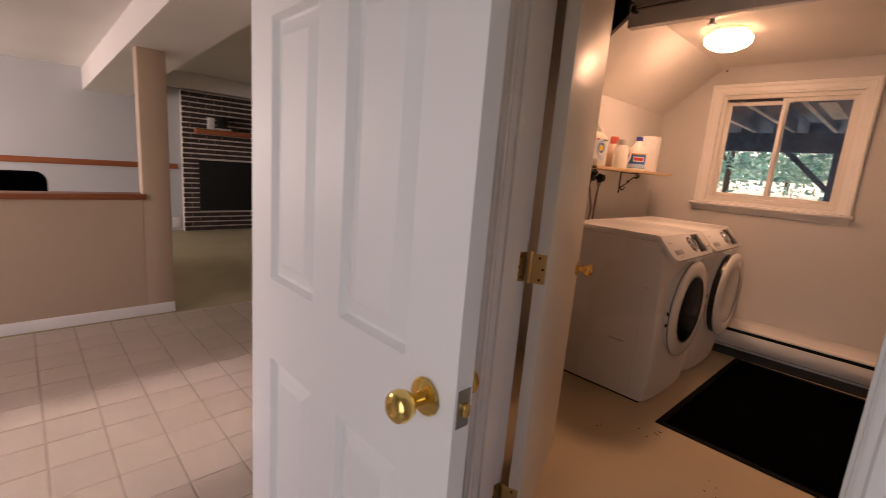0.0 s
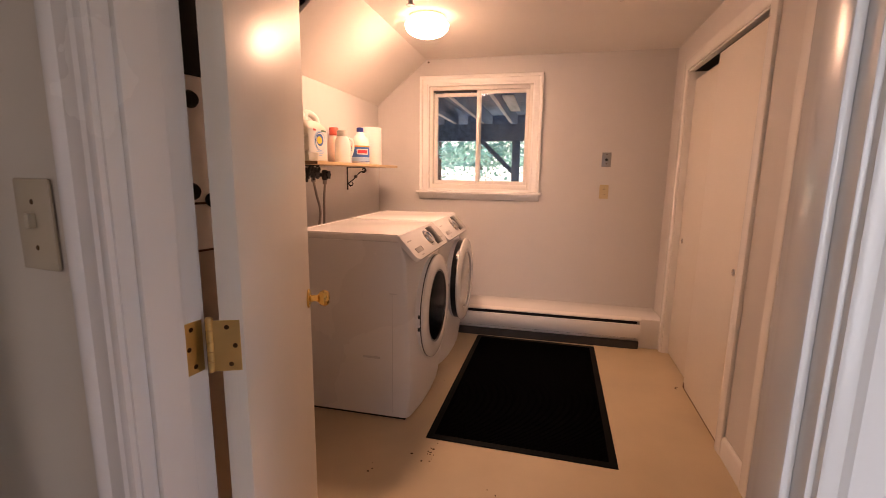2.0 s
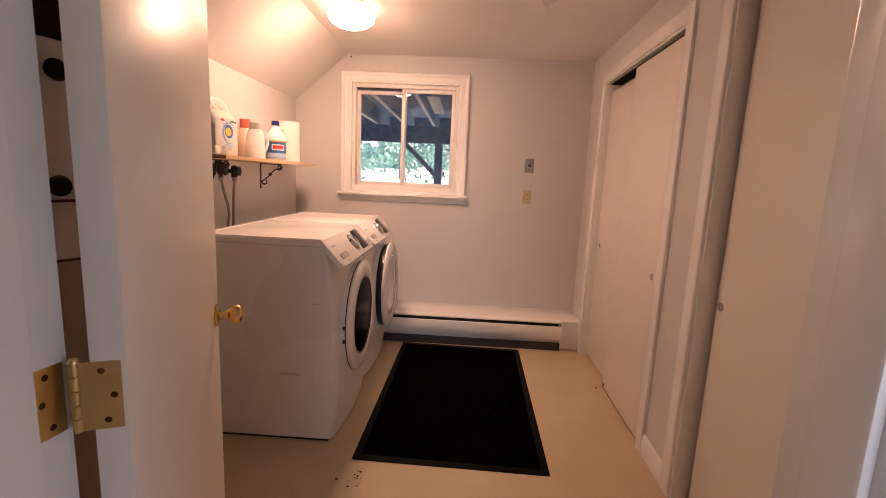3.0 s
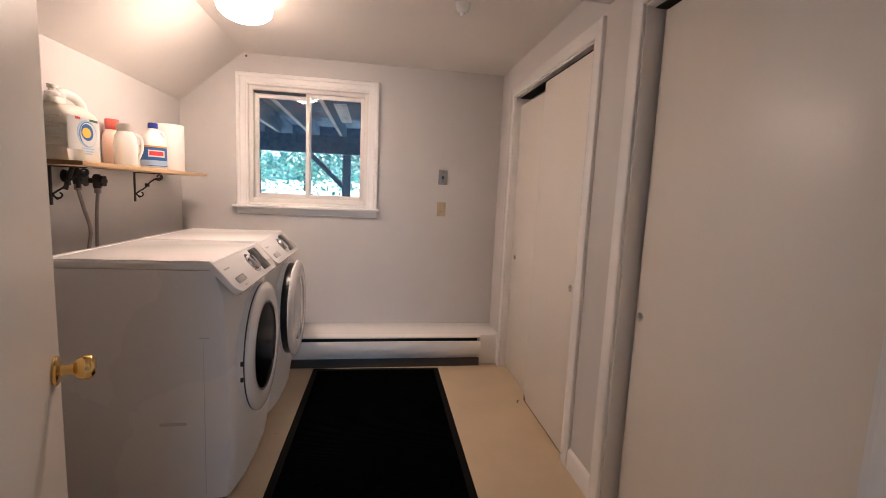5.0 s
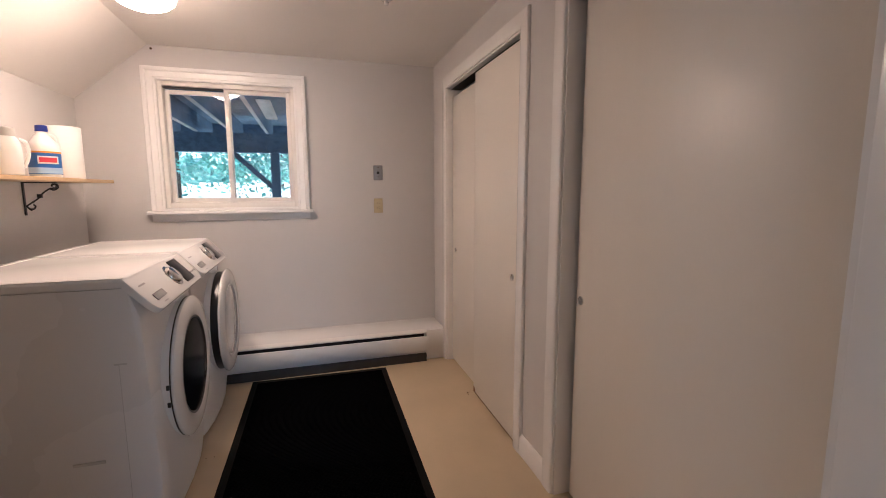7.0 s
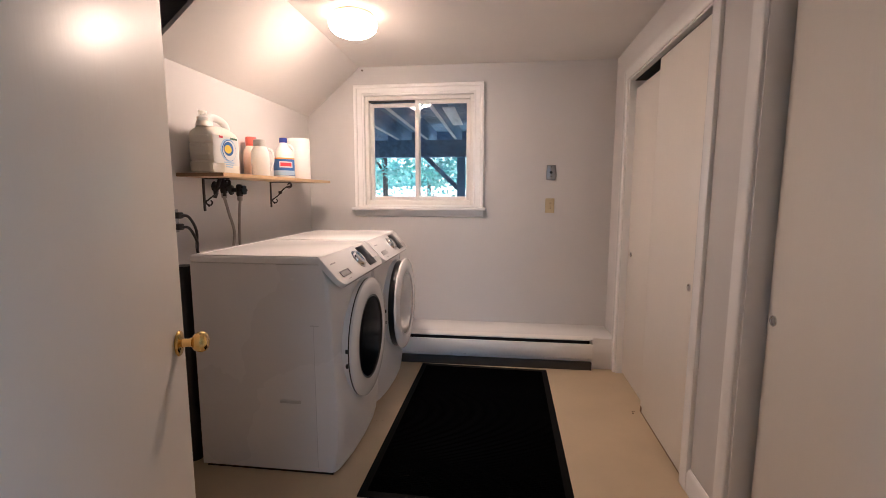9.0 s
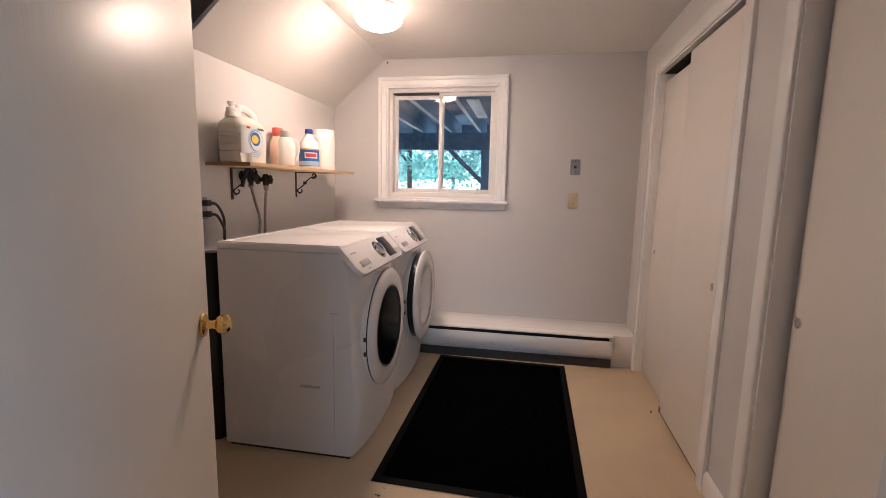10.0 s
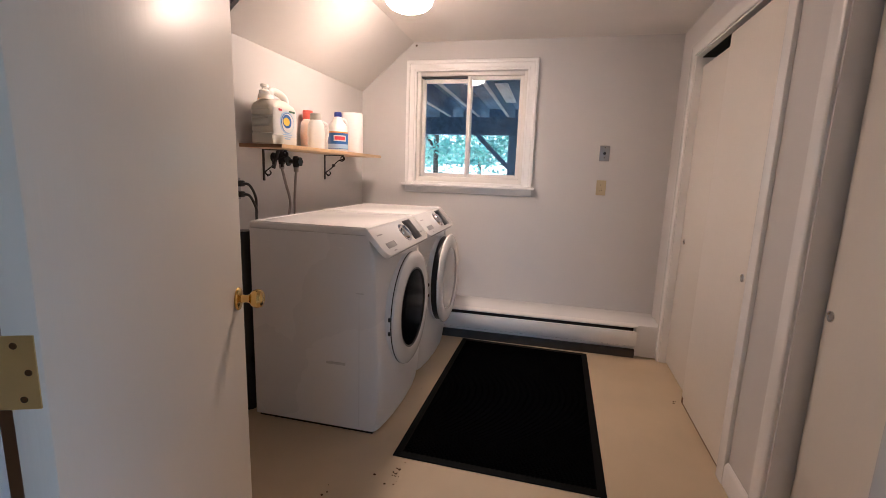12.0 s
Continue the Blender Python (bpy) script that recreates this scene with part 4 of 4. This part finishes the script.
part("dome", lathe([(0.129, -0.076), (0.106, -0.097), (0.070, -0.113), (0.034, -0.120), (0, -0.122)], 48), BULB, lamp, "glowing opal glass dome")
sock = thing("ceiling_socket", "small dark metal sprinkler head on the ceiling", "sprinkler", (1.912, 1.675, ZC - 0.001))
part("rose", lathe([(0, 0), (0.046, 0), (0.044, -0.010), (0.018, -0.016), (0, -0.016)], 24), STEEL, sock)
part("stem", lathe([(0.014, -0.015), (0.013, -0.040), (0.024, -0.046), (0.024, -0.050), (0, -0.051)], 18), STEEL, sock)
jar = thing("ceiling_detector", "small white rounded fitting on the ceiling", "ceiling fitting", (2.03, 0.56, ZC - 0.001))
part("body", lathe([(0, 0), (0.040, 0), (0.040, -0.012), (0.034, -0.030), (0.020, -0.042), (0, -0.046)], 24), ENAMEL2, jar)
part("tip", lathe([(0.012, -0.043), (0.010, -0.060), (0, -0.064)], 14), ENAMEL2, jar)

# ---- shelf and what stands on it ----
SH0, SH1, SHZ = 1.690, 3.060, 1.385
shelf = thing("wall_shelf", "pine board shelf on black iron brackets", "shelf", (SH0, YL, SHZ))
part("board", box(0.002, -0.250, -0.019, SH1 - SH0, -0.001, 0.0, 0.002), PINE, shelf, "pale pine board")
part("end_grain", box(0.0, -0.249, -0.0185, 0.0022, -0.002, -0.0005), ENDGRAIN, shelf, "dark end of the board")


def scroll_bracket(x):
    b = thing("shelf_bracket", "black wrought iron scroll bracket under the shelf", "bracket", (x, YL, SHZ - 0.0195), group="shelf brackets")
    part("back_bar", box(-0.009, -0.006, -0.175, 0.009, -0.001, -0.001, 0.0015), IRON, b)
    part("top_bar", box(-0.009, -0.150, -0.006, 0.009, -0.006, -0.001, 0.0015), IRON, b)
    part("brace", rod(curve_points([(0, -0.030, -0.150), (0, -0.012, -0.128), (0, -0.030, -0.112), (0, -0.060, -0.090), (0, -0.088, -0.058), (0, -0.118, -0.036), (0, -0.145, -0.030), (0, -0.150, -0.012)], 6), 0.0042, 8), IRON, b)
    part("scroll", rod(curve_points([(0, -0.008, -0.125), (0, -0.022, -0.140), (0, -0.040, -0.142), (0, -0.048, -0.128), (0, -0.040, -0.118)], 6), 0.0040, 8), IRON, b)
    part("scroll", rod(curve_points([(0, -0.118, -0.036), (0, -0.138, -0.042), (0, -0.156, -0.030), (0, -0.152, -0.014), (0, -0.134, -0.012), (0, -0.128, -0.024)], 6), 0.0042, 8), IRON, b)
    part("collar", box(-0.008, -0.082, -0.084, 0.008, -0.062, -0.064, 0.002), IRON, b)
    return b


for x in (1.888, 2.594):
    scroll_bracket(x)


def rounded_column(sections, steps=28):
    """A bottle body: sections of (z, half width, half depth, roundness 2 to 6), joined into one skin."""
    bm = bmesh.new()
    rings = []
    for z, w, d, p in sections:
        ring = []
        for k in range(steps):
            a = 2 * math.pi * k / steps
            c, s_ = math.cos(a), math.sin(a)
            ring.append(bm.verts.new((w * math.copysign(abs(c) ** (2 / p), c), d * math.copysign(abs(s_) ** (2 / p), s_), z)))
        rings.append(ring)
    for a, b in zip(rings, rings[1:]):
        for k in range(steps):
            bm.faces.new((a[k], a[(k + 1) % steps], b[(k + 1) % steps], b[k]))
    bm.faces.new(rings[0][::-1]), bm.faces.new(rings[-1])
    return bm


def label_patch(w, h, y, z, x=0.0, t=0.0008):
    return box(x - w / 2, y - t, z - h / 2, x + w / 2, y, z + h / 2)


def disc(rx, rz, y, z, x=0.0):
    m = pose(x, y, z, 90, 0, 0) @ Matrix.Diagonal((rx, rz, 1, 1))
    return lathe([(0, 0.0009), (1, 0.0009), (1, 0)], 28, m)


def wrap(w, d, p, z0, z1, a0, a1, grow, n=18):
    """A label that follows a bottle's skin between two angles."""
    bm = bmesh.new()
    rows_ = []
    for k in range(n + 1):
        a = radians(a0 + (a1 - a0) * k / n)
        c, s_ = math.cos(a), math.sin(a)
        x, y = (w + grow) * math.copysign(abs(c) ** (2 / p), c), (d + grow) * math.copysign(abs(s_) ** (2 / p), s_)
        rows_.append((bm.verts.new((x, y, z0)), bm.verts.new((x, y, z1))))
    for a, b in zip(rows_, rows_[1:]):
        bm.faces.new((a[0], b[0], b[1], a[1]))
    return bm


SZ = SHZ + 0.0006
# large cream jug with a round label
jug = thing("detergent_jug", "large cream laundry detergent jug with a round yellow and blue label", "detergent jug", (1.848, 2.292, SZ))
jug.scale = (1.42, 1.0, 1.08)
part("body", rounded_column([(0, 0.080, 0.068, 5), (0.006, 0.086, 0.074, 5), (0.05, 0.086, 0.074, 5), (0.056, 0.080, 0.070, 5), (0.065, 0.085, 0.074, 5), (0.13, 0.086, 0.074, 5), (0.136, 0.082, 0.071, 5), (0.143, 0.086, 0.074, 5), (0.175, 0.085, 0.073, 5), (0.192, 0.082, 0.066, 4), (0.208, 0.070, 0.05, 3), (0.218, 0.050, 0.036, 2.5)]), HDPE, jug)
part("handle", rod(curve_points([(-0.026, 0.0, 0.200), (-0.028, 0.0, 0.240), (-0.012, 0.0, 0.260), (0.034, 0.0, 0.256), (0.066, 0.0, 0.238), (0.074, 0.0, 0.208), (0.074, 0.0, 0.165)], 7), 0.018, 12), HDPEW, jug, "moulded white handle")
part("neck", lathe([(0.034, 0.210), (0.030, 0.232), (0.026, 0.236)], 24, pose(-0.052, 0, 0)), HDPE, jug)
part("cap", lathe([(0.025, 0.228), (0.024, 0.250), (0.018, 0.255), (0.012, 0.258), (0.012, 0.266), (0.017, 0.268), (0.017, 0.280), (0, 0.282)], 24, pose(-0.056, 0, 0)), HDPEW, jug, "white pouring spout")
part("rear_cap", lathe([(0.017, 0.212), (0.017, 0.236), (0.013, 0.240), (0, 0.241)], 20, pose(0.070, 0, 0)), HDPEW, jug, "white vent cap")
face = part("label", wrap(0.086, 0.074, 5, 0.040, 0.172, 222, 318, 0.0008, 24), LBL_WHITE, jug, "white front label")
part("label_mark", disc(0.046, 0.054, -0.0750, 0.110), LBL_SKY, face)
part("label_mark", disc(0.041, 0.049, -0.0757, 0.109, 0.003), LBL_BLUE, face)
part("label_mark", disc(0.039, 0.047, -0.0763, 0.108, 0.004), LBL_WHITE, face)
part("label_mark", disc(0.029, 0.033, -0.0769, 0.116, -0.002), LBL_BLUE, face)
part("label_mark", disc(0.021, 0.020, -0.0776, 0.114, -0.006), LBL_YELLOW, face)
part("label_mark", label_patch(0.022, 0.010, -0.0752, 0.166, -0.042), LBL_RED, face)
part("label_mark", label_patch(0.040, 0.009, -0.0752, 0.166, 0.034), LBL_GREEN, face)
for k in range(3):
    part("label_line", label_patch(0.060 - 0.012 * k, 0.005, -0.0752, 0.052 - 0.010 * k), LBL_SKY, face)
for dz in (0.085, 0.125, 0.165):
    part("side_rib", box(-0.0885, -0.050, dz - 0.004, -0.083, 0.050, dz + 0.004, 0.002), HDPE, jug)
cup = thing("measuring_cup", "small cream measuring cup beside the jug", "cup", (1.724, 2.190, SZ))
part("cup", lathe([(0, 0), (0.024, 0), (0.026, 0.006), (0.030, 0.045), (0.028, 0.045), (0.024, 0.008), (0, 0.006)], 24), HDPE, cup)

# salmon bottle with coral cap, behind the pale grey jug
sal = thing("softener_bottle", "salmon bottle with a coral red cap", "bottle", (2.285, 2.345, SZ))
sal.scale = (1.0, 1.0, 1.06)
part("body", rounded_column([(0, 0.050, 0.034, 3), (0.006, 0.054, 0.037, 3), (0.10, 0.055, 0.038, 3), (0.15, 0.050, 0.034, 3), (0.175, 0.030, 0.026, 2.2), (0.180, 0.026, 0.024, 2)]), PINKBOT, sal)
part("cap", lathe([(0.030, 0.176), (0.032, 0.180), (0.032, 0.222), (0.029, 0.227), (0, 0.228)], 26), REDCAP, sal, "coral red cap")
gj = thing("small_jug", "pale grey laundry jug with a grey lid and moulded handle", "detergent jug", (2.195, 2.240, SZ))
gj.scale = (0.86, 0.90, 1.08)
gj.rotation_euler[2] = radians(-50)
part("body", rounded_column([(0, 0.052, 0.044, 3), (0.006, 0.057, 0.049, 3), (0.10, 0.058, 0.049, 3), (0.140, 0.052, 0.045, 3), (0.158, 0.040, 0.038, 2.4), (0.164, 0.036, 0.036, 2)]), HDPEW, gj)
part("lid", lathe([(0.039, 0.160), (0.041, 0.164), (0.040, 0.192), (0.036, 0.197), (0, 0.197)], 28), HDPEG, gj, "grey screw lid")
part("handle", rod(curve_points([(0.046, -0.004, 0.150), (0.078, -0.004, 0.135), (0.082, -0.004, 0.085), (0.060, -0.004, 0.035)], 7), 0.009, 10), HDPEW, gj)
# bleach bottle
bl = thing("bleach_bottle", "white bleach bottle with dark blue cap and blue label", "bottle", (2.500, 2.245, SZ))
bl.scale = (1.12, 1.1, 1.08)
bl.rotation_euler[2] = radians(-35)
part("body", rounded_column([(0, 0.052, 0.046, 2.6), (0.006, 0.056, 0.050, 2.6), (0.130, 0.057, 0.051, 2.6), (0.160, 0.050, 0.045, 2.4), (0.190, 0.030, 0.028, 2), (0.205, 0.021, 0.021, 2), (0.214, 0.019, 0.019, 2)]), HDPEW, bl)
part("cap", lathe([(0.021, 0.212), (0.023, 0.215), (0.022, 0.238), (0.019, 0.241), (0, 0.242)], 24), BLUECAP, bl, "dark blue screw cap")
part("handle", rod(curve_points([(0.016, 0, 0.200), (0.044, 0, 0.196), (0.058, 0, 0.165), (0.054, 0, 0.135)], 7), 0.009, 10), HDPEW, bl)

blabel = part("label", wrap(0.057, 0.051, 2.6, 0.015, 0.118, 160, 320, 0.0006), LBL_BLUE, bl, "blue wrap label")
part("label_mark", wrap(0.057, 0.051, 2.6, 0.112, 0.120, 160, 320, 0.0012), LBL_ORANGE, blabel)
part("label_mark", wrap(0.057, 0.051, 2.6, 0.018, 0.045, 164, 316, 0.0012), LBL_SKY, blabel)
part("label_mark", wrap(0.057, 0.051, 2.6, 0.062, 0.098, 218, 290, 0.0012), LBL_WHITE, blabel)
part("label_mark", wrap(0.057, 0.051, 2.6, 0.069, 0.091, 225, 283, 0.0018), LBL_RED, blabel)
roll = thing("paper_towel_roll", "white paper towel roll standing on the shelf", "paper towel", (2.775, 2.270, SZ))
roll.scale = (1.10, 1.10, 1.04)
part("paper", lathe([(0.020, 0.002), (0.070, 0.0), (0.0725, 0.004), (0.0725, 0.272), (0.070, 0.276), (0.022, 0.276)], 40), PAPER, roll)
part("core", lathe([(0.0195, 0.001), (0.0215, 0.001), (0.0215, 0.275), (0.0195, 0.275), (0.0195, 0.001)], 20), ENDGRAIN, roll, "cardboard core")

# ---- taps, hoses, plug and cords on the shelf wall ----


def tap(x, z, label):
    t = thing("laundry_tap", label, "tap", (x, YL, z), group="laundry taps")
    part("flange", lathe([(0, 0), (0.030, 0.0), (0.028, 0.006), (0.014, 0.010), (0.013, 0.045)], 20, pose(0, -0.001, 0, 90, 0, 0)), IRON, t)
    part("body", lathe([(0.0, -0.035), (0.017, -0.035), (0.019, -0.02), (0.019, 0.022), (0.013, 0.032), (0, 0.034)], 20, pose(0, -0.055, 0)), IRON, t, "dark valve body")
    part("stem", rod([(0, -0.055, 0.0), (0.0, -0.082, 0.0)], 0.007, 10), IRON, t)
    wheel = bmesh.new()
    for k in range(6):
        a = k * math.pi / 3
        lathe([(0, -0.006), (0.010, -0.006), (0.011, 0.0), (0.010, 0.006), (0, 0.006)], 10, pose(0.018 * math.cos(a), -0.082, 0.018 * math.sin(a), 90, 0, 0), wheel)
    lathe([(0, -0.006), (0.018, -0.006), (0.018, 0.006), (0, 0.006)], 16, pose(0, -0.082, 0, 90, 0, 0), wheel)
    part("handwheel", wheel, IRON, t, "dark lobed handwheel")
    part("coupling", lathe([(0.0, -0.062), (0.014, -0.062), (0.015, -0.035), (0, -0.034)], 12, pose(0, -0.055, 0)), HOSE, t)
    return t


tap(1.985, 1.322, "dark valve tap for the washer hose under the shelf")
tap(2.135, 1.305, "dark valve tap for the second hose under the shelf")
for x, z, dx in ((1.985, 1.262, 0.07), (2.135, 1.245, -0.03)):
    hs = thing("water_hose", "grey braided water hose running down behind the machines", "hose", (x, YL - 0.055, z), group="water hoses")
    part("hose", rod(curve_points([(0, 0, 0.0), (dx * 0.5, 0.0, -0.09), (dx, -0.004, -0.20), (dx * 0.7, 0.0, -0.34), (dx * 0.4, -0.02, -0.60)], 8), 0.0078, 10), HOSE, hs)
drain = thing("drain_hose", "dark bent drain hose hooked beside the tap", "hose", (1.960, YL - 0.03, 1.34))
part("hose", rod(curve_points([(-0.02, 0.0, -0.08), (-0.012, -0.02, 0.0), (0.0, -0.03, 0.030), (0.016, -0.03, 0.0), (0.020, -0.03, -0.07)], 8), 0.010, 10), IRON, drain)
ob = thing("wall_outlet_box", "metal outlet box with two black plugs on the shelf wall", "outlet", (1.600, YL, 1.155))
part("box", box(-0.035, -0.045, -0.055, 0.035, -0.001, 0.055, 0.004), STEEL, ob)
part("plug", box(-0.018, -0.085, 0.012, 0.018, -0.045, 0.042, 0.006), BLACKPL, ob, "black plug")
part("plug", box(-0.018, -0.085, -0.042, 0.018, -0.045, -0.012, 0.006), BLACKPL, ob, "black plug")
for z, e in ((0.027, 0.20), (-0.027, 0.15)):
    part("cord", rod(curve_points([(0, -0.083, z), (0.03, -0.10, z - 0.01), (0.09, -0.09, z - 0.08), (0.13, -0.06, -0.16), (e, -0.05, -0.26), (e, -0.05, -0.45)], 8), 0.0068, 8), BLACKPL, ob, "black power cord")
pipe = thing("vent_duct", "black flexible duct hanging behind the washer", "duct", (1.56, 2.30, 0.0))
part("duct", rod([(0, 0, 0.0), (0, 0, 0.95)], 0.045, 16), BLACKPL, pipe)

# ---- plates on the window wall, switch in the hall ----
ph = thing("phone_jack_plate", "brushed steel phone jack plate on the window wall", "wall plate", (XW, 0.431, 1.452))
part("plate", box(-0.006, -0.036, -0.058, -0.0005, 0.036, 0.058, 0.003), STEEL, ph)
part("jack", lathe([(0, 0.002), (0.009, 0.002), (0.011, 0.0)], 18, pose(-0.006, 0, 0, 0, -90, 0)), BLACKPL, ph, "black round jack")
for dz in (0.043, -0.032):
    part("screw", lathe([(0, 0.0012), (0.003, 0.001), (0.0038, 0)], 10, pose(-0.006, 0, dz, 0, -90, 0)), SCREW, ph)
ou = thing("wall_outlet", "ivory double outlet on the window wall", "outlet", (XW, 0.434, 1.194))
part("plate", box(-0.006, -0.035, -0.057, -0.0005, 0.035, 0.057, 0.003), IVORY, ou)
for dz in (0.020, -0.020):
    so = part("socket", lathe([(0, 0.0025), (0.0150, 0.0025), (0.0165, 0.0)], 22, pose(-0.006, 0, dz, 0, -90, 0)), IVORY, ou)
    for dy, hh in ((-0.006, 0.0040), (0.006, 0.0048)):
        part("slot", box(-0.0092, dy - 0.0012, dz + 0.001 - hh, -0.0084, dy + 0.0012, dz + 0.001 + hh), BLACKPL, so)
sw = thing("light_switch", "aged tan light switch plate on the hall wall", "light switch")
sw.matrix_world = SKEW @ pose(-WT, 1.612, 1.240) @ Matrix.Diagonal((1, 1.05, 1.15, 1))
part("plate", box(-0.007, -0.040, -0.060, -0.0005, 0.040, 0.060, 0.003), TANPLATE, sw)
part("toggle", box(-0.017, -0.005, -0.004, -0.0065, 0.005, 0.016, 0.002), TANPLATE, sw, "tan toggle")
for dz in (0.030, -0.030):
    part("screw", lathe([(0, 0.0012), (0.003, 0.001), (0.0038, 0)], 10, pose(-0.007, 0, dz, 0, -90, 0)), SCREW, sw)

nail = thing("nail_head", "tiny dark nail head high on the window wall", "nail", (XW, 1.935, 2.262))
part("head", lathe([(0, 0.003), (0.006, 0.0025), (0.008, 0.0005)], 12, pose(0, 0, 0, 0, -90, 0)), SCREW, nail)

# ---- water heater in the nook ----
wh = thing("water_heater", "white water heater tank with black fittings and flue", "water heater", (0.72, 2.26, 0.0))
part("tank", lathe([(0.262, 1.058), (0.262, 1.600), (0.255, 1.622), (0, 1.625)], 48), ENAMEL, wh, "white upper jacket")
# below the seam the tank's shadow is painted as a darker jacket
part("lower_jacket", lathe([(0, 0.03), (0.255, 0.03), (0.2605, 0.045), (0.2605, 1.056), (0, 1.057)], 48), SHADEDJACKET, wh, "lower jacket, shade put into its beige colour")
for z in (1.056, 1.215):
    part("seam", lathe([(0.2615, z - 0.004), (0.2655, z - 0.003), (0.2655, z + 0.003), (0.2615, z + 0.004)], 48), SCREW, wh, "dark seam line")
part("flue_hood", lathe([(0.0, 1.626), (0.262, 1.627), (0.262, 1.98), (0.20, 1.99), (0.085, 2.08), (0.075, 2.10), (0.075, 2.60)], 40), FLUE, wh, "black flue hood and pipe")
for a, z in ((250, 1.545), (247, 1.255), (262, 1.225)):
    part("valve", lathe([(0, 0.03), (0.022, 0.028), (0.028, 0.015), (0.022, 0.0), (0, -0.004)], 16, pose(0.262 * math.cos(radians(a)), 0.262 * math.sin(radians(a)), z, 0, 90, a)), FLUE, wh, "black fitting")
for k in range(3):
    a = k * 2.094
    part("foot", lathe([(0, 0), (0.03, 0), (0.03, 0.032), (0, 0.032)], 12, pose(0.2 * math.cos(a), 0.2 * math.sin(a), 0)), BLACKPL, wh)

# ---- bits on the laundry floor ----
chips = bmesh.new()
rnd = random.Random(11)
for cx, cy, n, sp in ((1.10, 1.60, 3, 0.03), (1.26, 1.36, 16, 0.045), (2.29, 0.02, 4, 0.02), (0.95, 1.05, 4, 0.05), (2.02, 1.47, 2, 0.03)):
    for _ in range(n):
        x, y, r = cx + rnd.gauss(0, sp), cy + rnd.gauss(0, sp * 0.6), rnd.uniform(0.002, 0.0075)
        lathe([(0, 0.0022), (r * 0.6, 0.0018), (r, 0.0003)], 7, pose(x, y, 0.0, 0, 0, rnd.uniform(0, 90)) @ Matrix.Diagonal((1, rnd.uniform(0.35, 1), 1, 1)), chips)
tagged(part("floor_debris", chips, SCREW, None), "small brown flakes and chips on the painted floor", "debris", "", "stuff")

# ---- floor tiles ----
PITCH, TX, TYO = 0.203, -1.094, 2.426
tile_mesh = {}


def tile_data(w, d):
    key = (round(w, 3), round(d, 3))
    if key not in tile_mesh:
        bm = box(0, 0, -0.006, w, d, 0.0, 0.0016, seg=1)
        me = bpy.data.meshes.new("tile")
        bm.to_mesh(me)
        bm.free()
        me.materials.append(TILE)
        tile_mesh[key] = me
    return tile_mesh[key]


def lay_tiles(x_from, x_to, y_from, y_to, floor):
    i0, i1 = math.floor((x_from - TX) / PITCH), math.ceil((x_to - TX) / PITCH)
    j0, j1 = math.floor((y_from - TYO) / PITCH), math.ceil((y_to - TYO) / PITCH)
    for i in range(i0, i1):
        for j in range(j0, j1):
            xa, xb = max(TX + i * PITCH + 0.0045, x_from), min(TX + (i + 1) * PITCH - 0.0045, x_to)
            ya, yb = max(TYO + j * PITCH + 0.003, y_from), min(TYO + (j + 1) * PITCH - 0.003, y_to)
            if xb - xa > 0.02 and yb - ya > 0.02:
                t = new("tile", tile_data(xb - xa, yb - ya))
                t.parent = floor
                t.location = (xa, ya, random.uniform(-0.0008, 0.0004))


lay_tiles(-2.2, 0.70, TY + 0.02, 4.495, bpy.data.objects["floor_tile_room"])
lay_tiles(-2.6, -0.36, -0.2, TY, bpy.data.objects["floor_hall"])
